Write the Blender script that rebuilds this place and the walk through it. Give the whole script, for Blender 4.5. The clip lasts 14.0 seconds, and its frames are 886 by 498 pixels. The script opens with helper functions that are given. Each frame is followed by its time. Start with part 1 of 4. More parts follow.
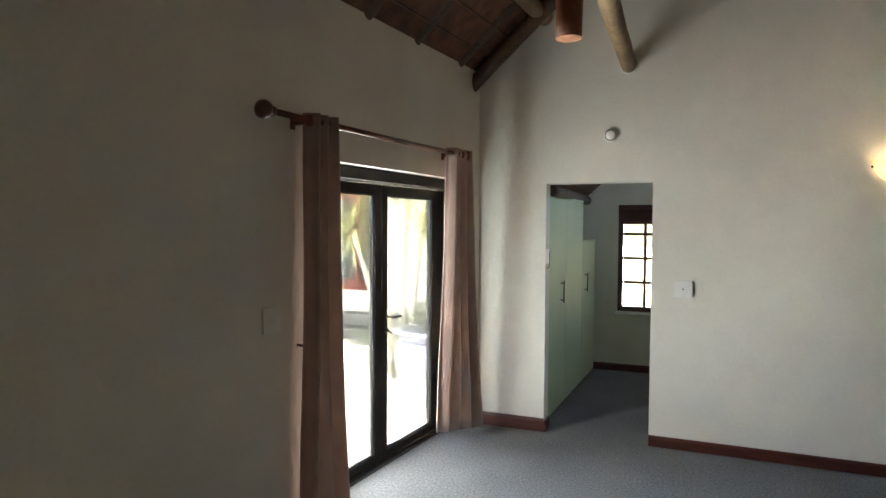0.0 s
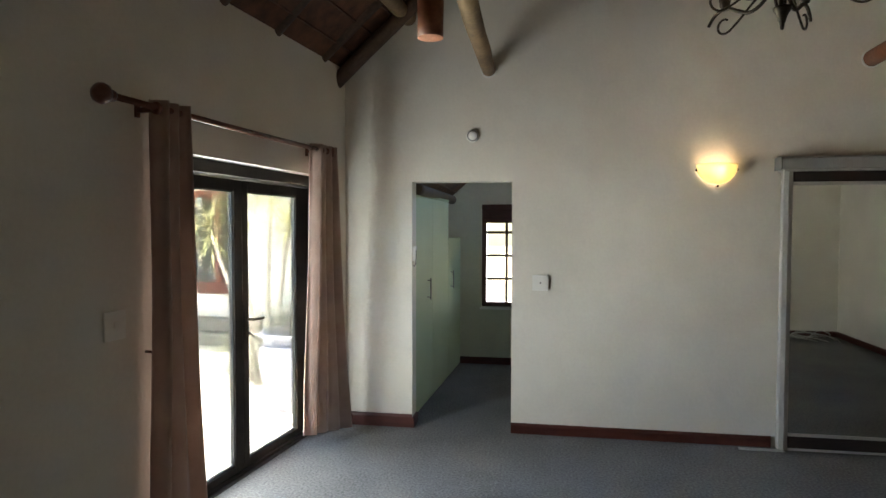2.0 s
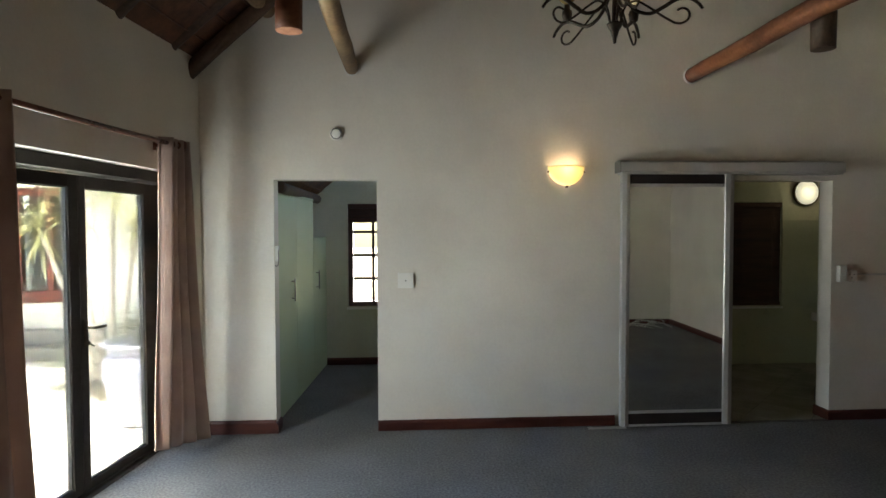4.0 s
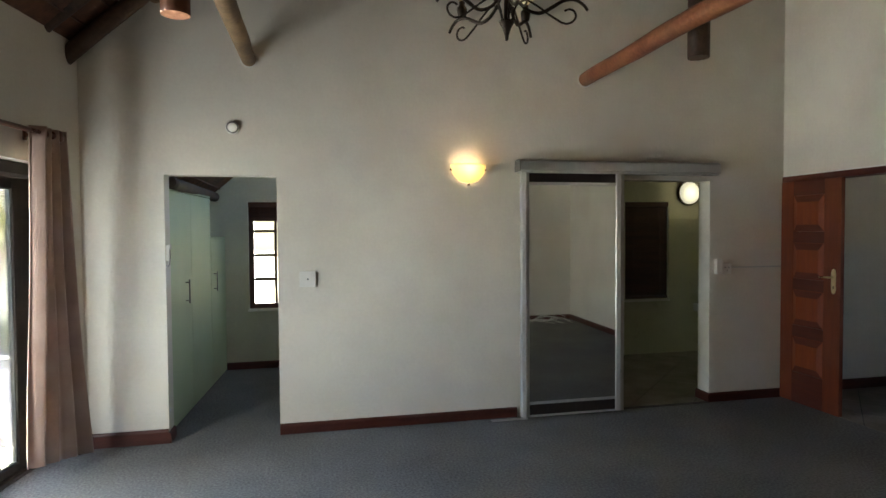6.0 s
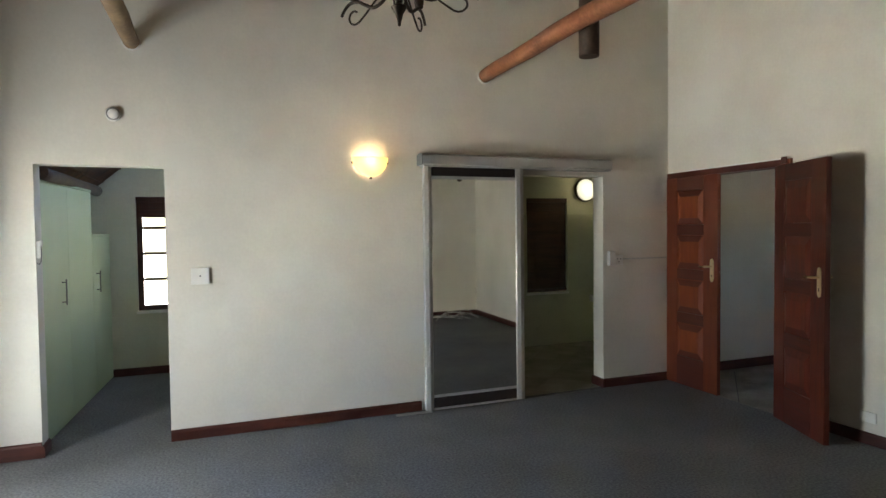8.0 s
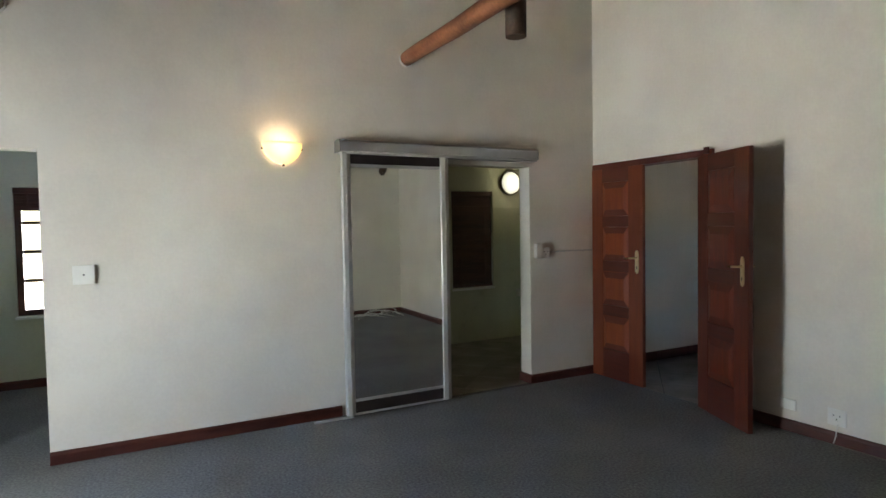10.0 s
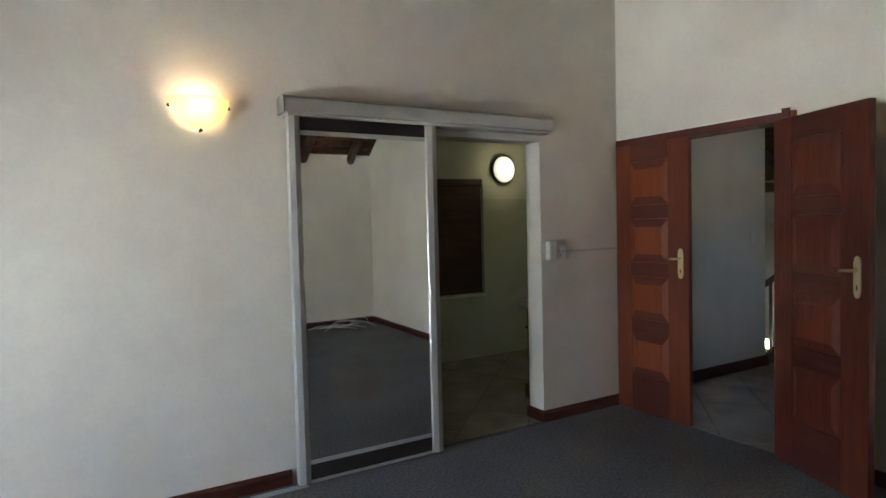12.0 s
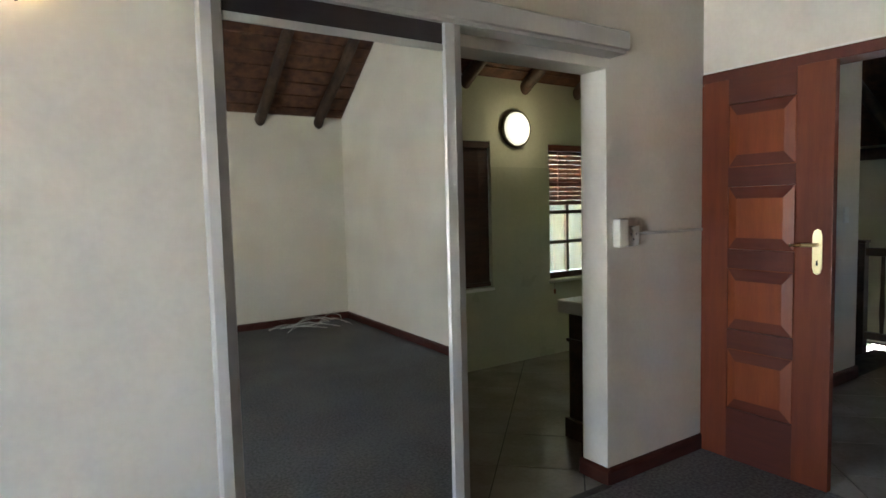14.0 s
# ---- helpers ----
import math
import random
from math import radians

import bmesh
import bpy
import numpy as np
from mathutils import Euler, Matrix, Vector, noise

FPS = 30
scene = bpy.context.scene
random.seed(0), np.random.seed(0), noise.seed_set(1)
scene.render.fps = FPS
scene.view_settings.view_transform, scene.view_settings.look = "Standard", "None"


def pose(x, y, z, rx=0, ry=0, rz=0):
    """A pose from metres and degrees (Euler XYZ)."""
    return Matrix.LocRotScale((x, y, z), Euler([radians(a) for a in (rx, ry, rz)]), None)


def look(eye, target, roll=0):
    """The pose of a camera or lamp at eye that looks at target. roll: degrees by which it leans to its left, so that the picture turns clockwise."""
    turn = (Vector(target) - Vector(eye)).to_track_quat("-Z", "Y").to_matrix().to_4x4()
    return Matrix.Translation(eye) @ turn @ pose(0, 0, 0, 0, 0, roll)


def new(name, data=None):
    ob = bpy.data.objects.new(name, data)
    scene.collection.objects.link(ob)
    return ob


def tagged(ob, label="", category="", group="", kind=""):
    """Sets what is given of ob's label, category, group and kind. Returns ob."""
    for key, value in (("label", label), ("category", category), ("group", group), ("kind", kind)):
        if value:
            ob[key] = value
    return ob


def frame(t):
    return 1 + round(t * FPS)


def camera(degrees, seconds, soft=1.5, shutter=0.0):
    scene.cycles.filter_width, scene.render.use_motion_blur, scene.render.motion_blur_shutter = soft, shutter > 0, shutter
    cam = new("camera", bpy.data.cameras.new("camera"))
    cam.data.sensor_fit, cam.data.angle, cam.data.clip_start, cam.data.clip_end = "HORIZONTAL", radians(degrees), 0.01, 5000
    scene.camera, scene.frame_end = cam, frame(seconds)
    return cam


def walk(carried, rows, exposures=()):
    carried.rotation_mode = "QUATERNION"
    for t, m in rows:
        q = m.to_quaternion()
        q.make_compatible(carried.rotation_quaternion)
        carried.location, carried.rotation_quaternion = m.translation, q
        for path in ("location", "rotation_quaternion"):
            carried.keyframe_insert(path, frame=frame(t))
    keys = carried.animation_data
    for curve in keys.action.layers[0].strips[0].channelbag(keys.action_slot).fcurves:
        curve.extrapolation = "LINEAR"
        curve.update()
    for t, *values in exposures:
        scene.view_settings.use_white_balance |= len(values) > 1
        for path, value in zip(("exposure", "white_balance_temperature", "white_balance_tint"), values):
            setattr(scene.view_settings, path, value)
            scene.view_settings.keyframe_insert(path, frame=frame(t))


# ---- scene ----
cam = camera(73.2, 14.0)
PATH = [
    (0, (0.007, -0.001, 1.711), (-0.726, 1.859, 1.632), 0.3),
    (0.5, (0.023, 0.02, 1.715), (-0.609, 1.916, 1.633), 0.2),
    (1, (0.04, 0.009, 1.7), (-0.495, 1.934, 1.622), 0.2),
    (1.5, (0.013, 0.021, 1.689), (-0.412, 1.974, 1.616), 0.0),
    (2, (0.028, 0.01, 1.683), (-0.286, 1.984, 1.61), 0.1),
    (2.5, (0.041, 0.009, 1.687), (-0.157, 1.998, 1.613), -0.0),
    (3, (0.054, 0.008, 1.684), (-0.036, 2.004, 1.611), 0.0),
    (3.5, (0.054, -0.006, 1.674), (0.076, 1.993, 1.603), -0.1),
    (6, (0.111, -0.009, 1.625), (0.53, 1.946, 1.56), -0.4),
    (6.5, (0.128, -0.001, 1.614), (0.613, 1.938, 1.548), -0.5),
    (7, (0.152, -0.012, 1.598), (0.708, 1.909, 1.532), -0.6),
    (7.5, (0.168, -0.011, 1.587), (0.798, 1.886, 1.52), -0.7),
    (8, (0.18, -0.001, 1.573), (0.886, 1.87, 1.505), -0.7),
    (8.5, (0.202, 0.007, 1.568), (0.971, 1.852, 1.497), -0.8),
    (9, (0.216, 0.022, 1.564), (1.05, 1.838, 1.489), -0.8),
    (11.5, (0.684, 1.118, 1.461), (1.69, 2.844, 1.382), -1.4),
    (12, (0.856, 1.487, 1.474), (1.871, 3.209, 1.393), -1.4),
    (12.5, (0.988, 1.843, 1.454), (2.014, 3.558, 1.37), -1.4),
    (13, (1.119, 2.218, 1.438), (2.169, 3.917, 1.336), -1.5),
    (13.5, (1.291, 2.557, 1.43), (2.366, 4.239, 1.307), -1.5),
    (14, (1.414, 2.881, 1.418), (2.511, 4.548, 1.275), -1.4),
]
EXPOSURES = [(0.0, 4.45, 6600, 11), (2.5, 4.14, 6560, 10.5), (3.5, 4.1, 6560, 10), (6.0, 4.36, 6560, 10), (7.0, 4.65, 6540, 10), (9.0, 4.81, 6420, 10.8), (11.5, 4.8, 6080, 12.3), (12.5, 4.82, 6110, 13), (14.0, 5.16, 6240, 13.8)]
walk(cam, [(t, look(eye, target, roll)) for t, eye, target, roll in PATH], EXPOSURES)

# ---- world and sun ----
SUN_EL, SUN_AZ = 60.0, 186.0
world = bpy.data.worlds.new("world")
scene.world = world
world.use_nodes = True
wn = world.node_tree.nodes
sky = wn.new("ShaderNodeTexSky")
sky.sky_type, sky.sun_disc = "NISHITA", False
sky.sun_elevation, sky.sun_rotation = radians(SUN_EL), radians(SUN_AZ)
wn["Background"].inputs["Strength"].default_value = 0.13
world.node_tree.links.new(sky.outputs[0], wn["Background"].inputs["Color"])
sun_data = bpy.data.lights.new("sun", "SUN")
sun_data.energy, sun_data.angle, sun_data.color = 5.0, radians(0.5), (1.0, 0.95, 0.87)
sun = new("sun", sun_data)
sun_dir = Vector((math.sin(radians(SUN_AZ)) * math.cos(radians(SUN_EL)), math.cos(radians(SUN_AZ)) * math.cos(radians(SUN_EL)), math.sin(radians(SUN_EL))))
sun.matrix_world = look(sun_dir * 30, (0, 0, 0))


def point_lamp(name, place, watts, colour, radius):
    data = bpy.data.lights.new(name, "POINT")
    data.energy, data.color, data.shadow_soft_size = watts, colour, radius
    ob = new(name, data)
    ob.location = place
    return ob


WARM = (1.0, 0.68, 0.40)
point_lamp("chandelier_bulb", (1.035, 2.527, 2.765), 0.07, (1.0, 0.78, 0.42), 0.03)
point_lamp("wall_lamp_bulb", (1.375, 4.815, 2.135), 0.082, WARM, 0.03)
# daylight of the courtyard, in the opening of the glazed door
day = bpy.data.lights.new("door_daylight", "AREA")
day.shape, day.size, day.size_y, day.energy, day.color = "RECTANGLE", 0.76, 1.76, 2.0, (0.94, 1.0, 0.99)
day_ob = new("door_daylight", day)
point_lamp("bathroom_lamp_bulb", (4.89, 6.78, 2.08), 0.060, (1.0, 0.9, 0.55), 0.08)


# ---- materials ----
def surf(name, a, b, scale, rough=0.6, bump=0.1, fine=80.0, metal=0.0, stretch=(1, 1, 1), coat=0.0, sheen=0.0, rough_var=0.1, rand=0.0, grain=0.35, contrast=(0.35, 0.65)):
    """A surface that varies from colour a to b at a coarse scale, with fine grain and relief."""
    m = bpy.data.materials.new(name)
    m.use_nodes = True
    n, l = m.node_tree.nodes, m.node_tree.links
    p = n["Principled BSDF"]
    co = n.new("ShaderNodeTexCoord")
    mp = n.new("ShaderNodeMapping")
    mp.inputs["Scale"].default_value = stretch
    l.new(co.outputs["Object"], mp.inputs["Vector"])
    big, small = n.new("ShaderNodeTexNoise"), n.new("ShaderNodeTexNoise")
    big.inputs["Scale"].default_value, big.inputs["Detail"].default_value = scale, 4
    small.inputs["Scale"].default_value, small.inputs["Detail"].default_value = fine, 3
    l.new(mp.outputs[0], big.inputs["Vector"])
    l.new(mp.outputs[0], small.inputs["Vector"])
    add = n.new("ShaderNodeMath")
    add.operation = "MULTIPLY_ADD"
    add.inputs[1].default_value = grain
    l.new(small.outputs["Fac"], add.inputs[0])
    l.new(big.outputs["Fac"], add.inputs[2])
    ramp = n.new("ShaderNodeValToRGB")
    ramp.color_ramp.elements[0].position, ramp.color_ramp.elements[1].position = (contrast[0] + grain / 2) / (1 + grain), (contrast[1] + grain / 2) / (1 + grain)
    ramp.color_ramp.elements[0].color, ramp.color_ramp.elements[1].color = (*a, 1), (*b, 1)
    unit = n.new("ShaderNodeMath")
    unit.operation = "DIVIDE"
    unit.inputs[1].default_value = 1 + grain
    l.new(add.outputs[0], unit.inputs[0])
    l.new(unit.outputs[0], ramp.inputs["Fac"])
    colour = ramp.outputs["Color"]
    if rand:
        info, hsv, mr = n.new("ShaderNodeObjectInfo"), n.new("ShaderNodeHueSaturation"), n.new("ShaderNodeMapRange")
        mr.inputs["To Min"].default_value, mr.inputs["To Max"].default_value = 1 - rand, 1 + rand
        l.new(info.outputs["Random"], mr.inputs["Value"])
        l.new(mr.outputs[0], hsv.inputs["Value"])
        l.new(colour, hsv.inputs["Color"])
        colour = hsv.outputs["Color"]
    l.new(colour, p.inputs["Base Color"])
    rr = n.new("ShaderNodeMapRange")
    rr.inputs["To Min"].default_value, rr.inputs["To Max"].default_value = max(0.02, rough - rough_var), min(1, rough + rough_var)
    l.new(big.outputs["Fac"], rr.inputs["Value"])
    l.new(rr.outputs[0], p.inputs["Roughness"])
    p.inputs["Metallic"].default_value = metal
    p.inputs["Coat Weight"].default_value = coat
    p.inputs["Coat Roughness"].default_value = 0.15
    p.inputs["Sheen Weight"].default_value = sheen
    if bump:
        bp = n.new("ShaderNodeBump")
        bp.inputs["Strength"].default_value, bp.inputs["Distance"].default_value = bump, 0.01
        l.new(add.outputs[0], bp.inputs["Height"])
        l.new(bp.outputs[0], p.inputs["Normal"])
    return m


def glow(name, colour, strength):
    m = bpy.data.materials.new(name)
    m.use_nodes = True
    p = m.node_tree.nodes["Principled BSDF"]
    p.inputs["Base Color"].default_value = (0.8, 0.78, 0.7, 1)
    p.inputs["Emission Color"].default_value = (*colour, 1)
    p.inputs["Emission Strength"].default_value = strength
    return m


def clear_glass(name, tint=(0.93, 0.96, 0.95), gloss=0.9):
    m = bpy.data.materials.new(name)
    m.use_nodes = True
    n, l = m.node_tree.nodes, m.node_tree.links
    n.clear()
    out, mix, tr, gl, fr, mul = (n.new("ShaderNode" + k) for k in ("OutputMaterial", "MixShader", "BsdfTransparent", "BsdfGlossy", "Fresnel", "Math"))
    tr.inputs["Color"].default_value = (*tint, 1)
    gl.inputs["Roughness"].default_value = 0.02
    mul.operation = "MULTIPLY"
    mul.inputs[1].default_value = gloss
    l.new(fr.outputs[0], mul.inputs[0])
    l.new(mul.outputs[0], mix.inputs["Fac"])
    l.new(tr.outputs[0], mix.inputs[1])
    l.new(gl.outputs[0], mix.inputs[2])
    l.new(mix.outputs[0], out.inputs["Surface"])
    return m


PLASTER = surf("white_plaster", (0.728, 0.682, 0.600), (0.808, 0.762, 0.678), 1.3, 0.75, 0.10, 45, rough_var=0.08)
CREAM = surf("cream_paint", (0.60, 0.58, 0.45), (0.68, 0.66, 0.52), 1.6, 0.7, 0.12, 45)
CREAM_TILE = surf("cream_wall_tile", (0.50, 0.49, 0.37), (0.57, 0.55, 0.42), 2.0, 0.3, 0.03, 30)
OUT_WALL = surf("outside_plaster", (0.77, 0.75, 0.69), (0.86, 0.84, 0.78), 1.0, 0.85, 0.2, 30)
CARPET = surf("grey_carpet", (0.108, 0.106, 0.103), (0.228, 0.222, 0.214), 1.6, 1.0, 0.12, 62, grain=2.6, rough_var=0.0, contrast=(0.05, 0.95))
TILE = surf("floor_tile", (0.30, 0.275, 0.235), (0.40, 0.37, 0.32), 3.0, 0.22, 0.03, 40, rand=0.06)
GROUT = surf("grout", (0.07, 0.065, 0.06), (0.12, 0.11, 0.10), 12, 0.9, 0.2, 90)
SKIRT = surf("stained_skirting", (0.055, 0.012, 0.008), (0.098, 0.022, 0.013), 3, 0.5, 0.05, 30, stretch=(1, 1, 6), coat=0.08)
MAHOGANY = surf("mahogany", (0.130, 0.021, 0.005), (0.205, 0.039, 0.009), 4, 0.5, 0.06, 22, stretch=(9, 9, 0.7), coat=0.05, contrast=(0.2, 0.8))
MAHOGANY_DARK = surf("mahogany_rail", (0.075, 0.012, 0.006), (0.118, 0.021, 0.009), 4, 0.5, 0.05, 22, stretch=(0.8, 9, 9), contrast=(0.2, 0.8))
# darker mahogany for top and bottom bevels, their shade put into the colour
MAHOGANY_BEVEL_SHADED = surf("mahogany_bevel_shaded", (0.10, 0.016, 0.008), (0.15, 0.027, 0.012), 4, 0.5, 0.05, 22, stretch=(0.8, 9, 9), contrast=(0.2, 0.8))
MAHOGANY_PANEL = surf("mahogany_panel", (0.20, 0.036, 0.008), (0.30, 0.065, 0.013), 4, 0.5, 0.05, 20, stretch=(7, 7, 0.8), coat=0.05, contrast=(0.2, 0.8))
# mahogany of the open leaf, darkened so that its shade is in the colour
SHADED_STILE = surf("shaded_mahogany_stile", (0.070, 0.012, 0.007), (0.120, 0.021, 0.010), 4, 0.36, 0.06, 22, stretch=(9, 9, 0.7), coat=0.2)
SHADED_PANEL = surf("shaded_mahogany_panel", (0.085, 0.014, 0.007), (0.150, 0.026, 0.011), 4, 0.36, 0.06, 22, stretch=(9, 9, 0.7), coat=0.2)
SHADED_RAIL = surf("shaded_mahogany_rail", (0.050, 0.009, 0.006), (0.085, 0.016, 0.009), 4, 0.42, 0.06, 22, stretch=(0.8, 9, 9), coat=0.15)
POLE_RED = surf("red_brown_pole", (0.15, 0.045, 0.02), (0.30, 0.11, 0.05), 3, 0.5, 0.25, 40)
POLE_PALE = surf("weathered_pole", (0.16, 0.10, 0.055), (0.33, 0.22, 0.12), 3, 0.6, 0.3, 40)
POLE_DARK = surf("dark_pole", (0.05, 0.026, 0.016), (0.13, 0.072, 0.042), 3, 0.6, 0.3, 40)
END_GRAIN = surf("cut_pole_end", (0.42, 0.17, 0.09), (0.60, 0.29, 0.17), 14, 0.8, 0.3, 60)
THATCH = surf("dark_roof_boards", (0.065, 0.026, 0.015), (0.19, 0.078, 0.040), 5, 0.75, 0.5, 50, stretch=(2, 2, 2), contrast=(0.3, 0.7))
CURTAIN = surf("rose_beige_curtain", (0.40, 0.275, 0.225), (0.50, 0.36, 0.30), 5, 0.6, 0.08, 240, sheen=0.2)
cn, cl = CURTAIN.node_tree.nodes, CURTAIN.node_tree.links
through_light, cloth_mix = cn.new("ShaderNodeBsdfTranslucent"), cn.new("ShaderNodeMixShader")
through_light.inputs["Color"].default_value = (0.58, 0.42, 0.345, 1)
cloth_mix.inputs["Fac"].default_value = 0.16
cl.new(cn["Principled BSDF"].outputs[0], cloth_mix.inputs[1])
cl.new(through_light.outputs[0], cloth_mix.inputs[2])
cl.new(cloth_mix.outputs[0], cn["Material Output"].inputs["Surface"])
ROD = surf("curtain_rod_wood", (0.10, 0.032, 0.018), (0.19, 0.066, 0.036), 6, 0.3, 0.05, 30, coat=0.4)
BRONZE = surf("bronze_aluminium", (0.030, 0.025, 0.021), (0.048, 0.041, 0.035), 3, 0.6, 0.02, 60)
BRONZE.node_tree.nodes["Principled BSDF"].inputs["Specular IOR Level"].default_value = 0.2
RUBBER = surf("black_gasket", (0.01, 0.01, 0.01), (0.02, 0.02, 0.02), 5, 0.6, 0, 40)
ALU = surf("silver_aluminium", (0.47, 0.46, 0.45), (0.53, 0.52, 0.505), 2, 0.42, 0.02, 90, metal=0.35, stretch=(1, 1, 0.2))
BLACK_STRIP = surf("dark_wood_strip", (0.013, 0.008, 0.007), (0.026, 0.015, 0.013), 5, 0.7, 0.05, 60, stretch=(0.5, 4, 4))
MIRROR = surf("mirror", (0.74, 0.76, 0.74), (0.75, 0.77, 0.75), 2, 0.015, 0, 40, metal=1.0, rough_var=0.0)
PLASTIC = surf("white_plastic", (0.82, 0.80, 0.75), (0.87, 0.85, 0.80), 4, 0.35, 0.01, 60)
PLASTIC_GREY = surf("grey_plastic", (0.52, 0.51, 0.47), (0.58, 0.57, 0.53), 4, 0.5, 0.01, 60)
VENT = surf("grey_vent", (0.16, 0.155, 0.145), (0.22, 0.215, 0.2), 5, 0.6, 0.02, 60)
SLOT = surf("dark_slot", (0.02, 0.02, 0.02), (0.03, 0.03, 0.03), 4, 0.6, 0, 60)
BRASS = surf("brushed_brass", (0.60, 0.46, 0.24), (0.72, 0.57, 0.32), 5, 0.28, 0.05, 120, metal=0.9)
BRASS_BRIGHT = surf("polished_brass", (0.80, 0.68, 0.40), (0.90, 0.78, 0.50), 5, 0.30, 0.03, 120, metal=0.7)
STEEL = surf("brushed_steel", (0.48, 0.47, 0.45), (0.58, 0.57, 0.55), 5, 0.3, 0.03, 120, metal=1.0)
IRON = surf("dark_bronze_iron", (0.030, 0.022, 0.016), (0.075, 0.055, 0.038), 12, 0.45, 0.2, 90, metal=0.6)
RIM = surf("dull_bronze_rim", (0.075, 0.068, 0.030), (0.12, 0.105, 0.050), 9, 0.5, 0.05, 60, metal=0.3)
NICKEL = surf("dull_nickel", (0.16, 0.155, 0.14), (0.22, 0.215, 0.195), 5, 0.35, 0.03, 120, metal=0.8)
AMBER = glow("lit_amber_glass", (1.0, 0.66, 0.12), 0.016)
AMBER_OFF = surf("amber_glass", (0.30, 0.20, 0.07), (0.42, 0.29, 0.12), 6, 0.25, 0.02, 40)
SHADE = glow("lit_frosted_glass", (1.0, 0.74, 0.25), 0.024)
shade_nodes, shade_links = SHADE.node_tree.nodes, SHADE.node_tree.links
shade_mix, shade_thin = shade_nodes.new("ShaderNodeMixShader"), shade_nodes.new("ShaderNodeBsdfTranslucent")
shade_thin.inputs["Color"].default_value = (0.95, 0.88, 0.58, 1)
shade_mix.inputs["Fac"].default_value = 0.55
shade_links.new(shade_nodes["Principled BSDF"].outputs[0], shade_mix.inputs[1])
shade_links.new(shade_thin.outputs[0], shade_mix.inputs[2])
shade_links.new(shade_mix.outputs[0], shade_nodes["Material Output"].inputs["Surface"])
LAMP_WHITE = glow("lit_opal_glass", (1.0, 0.96, 0.72), 0.028)
MINT = surf("pale_mint_melamine", (0.48, 0.55, 0.34), (0.53, 0.60, 0.39), 1.5, 0.62, 0.02, 70)
WINDOW_WOOD = surf("dark_window_wood", (0.05, 0.018, 0.011), (0.11, 0.042, 0.024), 5, 0.4, 0.08, 40, stretch=(3, 3, 0.6), coat=0.2)
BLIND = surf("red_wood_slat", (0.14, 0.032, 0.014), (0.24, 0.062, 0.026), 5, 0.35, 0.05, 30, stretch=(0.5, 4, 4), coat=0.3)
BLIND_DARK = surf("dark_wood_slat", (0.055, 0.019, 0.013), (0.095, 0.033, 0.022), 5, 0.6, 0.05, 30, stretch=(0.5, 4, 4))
STAIR_WOOD = surf("dark_stair_wood", (0.028, 0.014, 0.010), (0.07, 0.034, 0.022), 5, 0.35, 0.06, 40, coat=0.25)
CERAMIC = surf("white_ceramic", (0.74, 0.73, 0.69), (0.80, 0.79, 0.75), 3, 0.15, 0.01, 40)
GLASS = clear_glass("window_glass")
OBSCURE = clear_glass("obscure_glass", (0.88, 0.85, 0.74))
FROSTED = clear_glass("frosted_glass", (0.50, 0.485, 0.42))
PAVING = surf("pale_paving", (0.78, 0.73, 0.62), (0.86, 0.81, 0.70), 0.9, 0.85, 0.3, 25)
LAWN = surf("lawn", (0.20, 0.25, 0.11), (0.30, 0.35, 0.17), 3, 0.9, 0.6, 60)
RED_FRAME = surf("red_window_paint", (0.12, 0.022, 0.012), (0.19, 0.038, 0.021), 4, 0.45, 0.1, 40)
POT = surf("blue_glazed_pot", (0.26, 0.26, 0.34), (0.48, 0.47, 0.52), 6, 0.35, 0.1, 30)
SOIL = surf("potting_soil", (0.03, 0.022, 0.016), (0.07, 0.05, 0.035), 20, 0.95, 0.5, 90)
TRUNK = surf("yucca_trunk", (0.26, 0.23, 0.19), (0.42, 0.38, 0.32), 8, 0.85, 0.6, 50)
LEAF = surf("yucca_leaf", (0.24, 0.235, 0.10), (0.40, 0.38, 0.18), 3, 0.5, 0.05, 30, rand=0.2)
SHRUB = surf("pale_shrub_leaf", (0.10, 0.11, 0.07), (0.20, 0.21, 0.15), 6, 0.6, 0.05, 30)
STONE = surf("plinth_stone", (0.20, 0.19, 0.175), (0.30, 0.285, 0.26), 2, 0.8, 0.3, 30)
CABLE = surf("white_cable", (0.76, 0.74, 0.69), (0.83, 0.81, 0.76), 8, 0.5, 0, 60)


# ---- mesh helpers ----
def box(bm, x0, x1, y0, y1, z0, z1, b=0.0):
    """A box, with edges rounded by b."""
    t = bmesh.new()
    bmesh.ops.create_cube(t, size=1, matrix=Matrix.Translation(((x0 + x1) / 2, (y0 + y1) / 2, (z0 + z1) / 2)) @ Matrix.Diagonal((abs(x1 - x0), abs(y1 - y0), abs(z1 - z0), 1)))
    if b:
        bmesh.ops.bevel(t, geom=t.edges[:], offset=b, segments=2, affect="EDGES", profile=0.6)
    join(bm, t)
    return bm


def join(bm, t, m=None):
    if m is not None:
        t.transform(m)
    me = bpy.data.meshes.new("tmp")
    t.to_mesh(me)
    bm.from_mesh(me)
    bpy.data.meshes.remove(me)
    t.free()


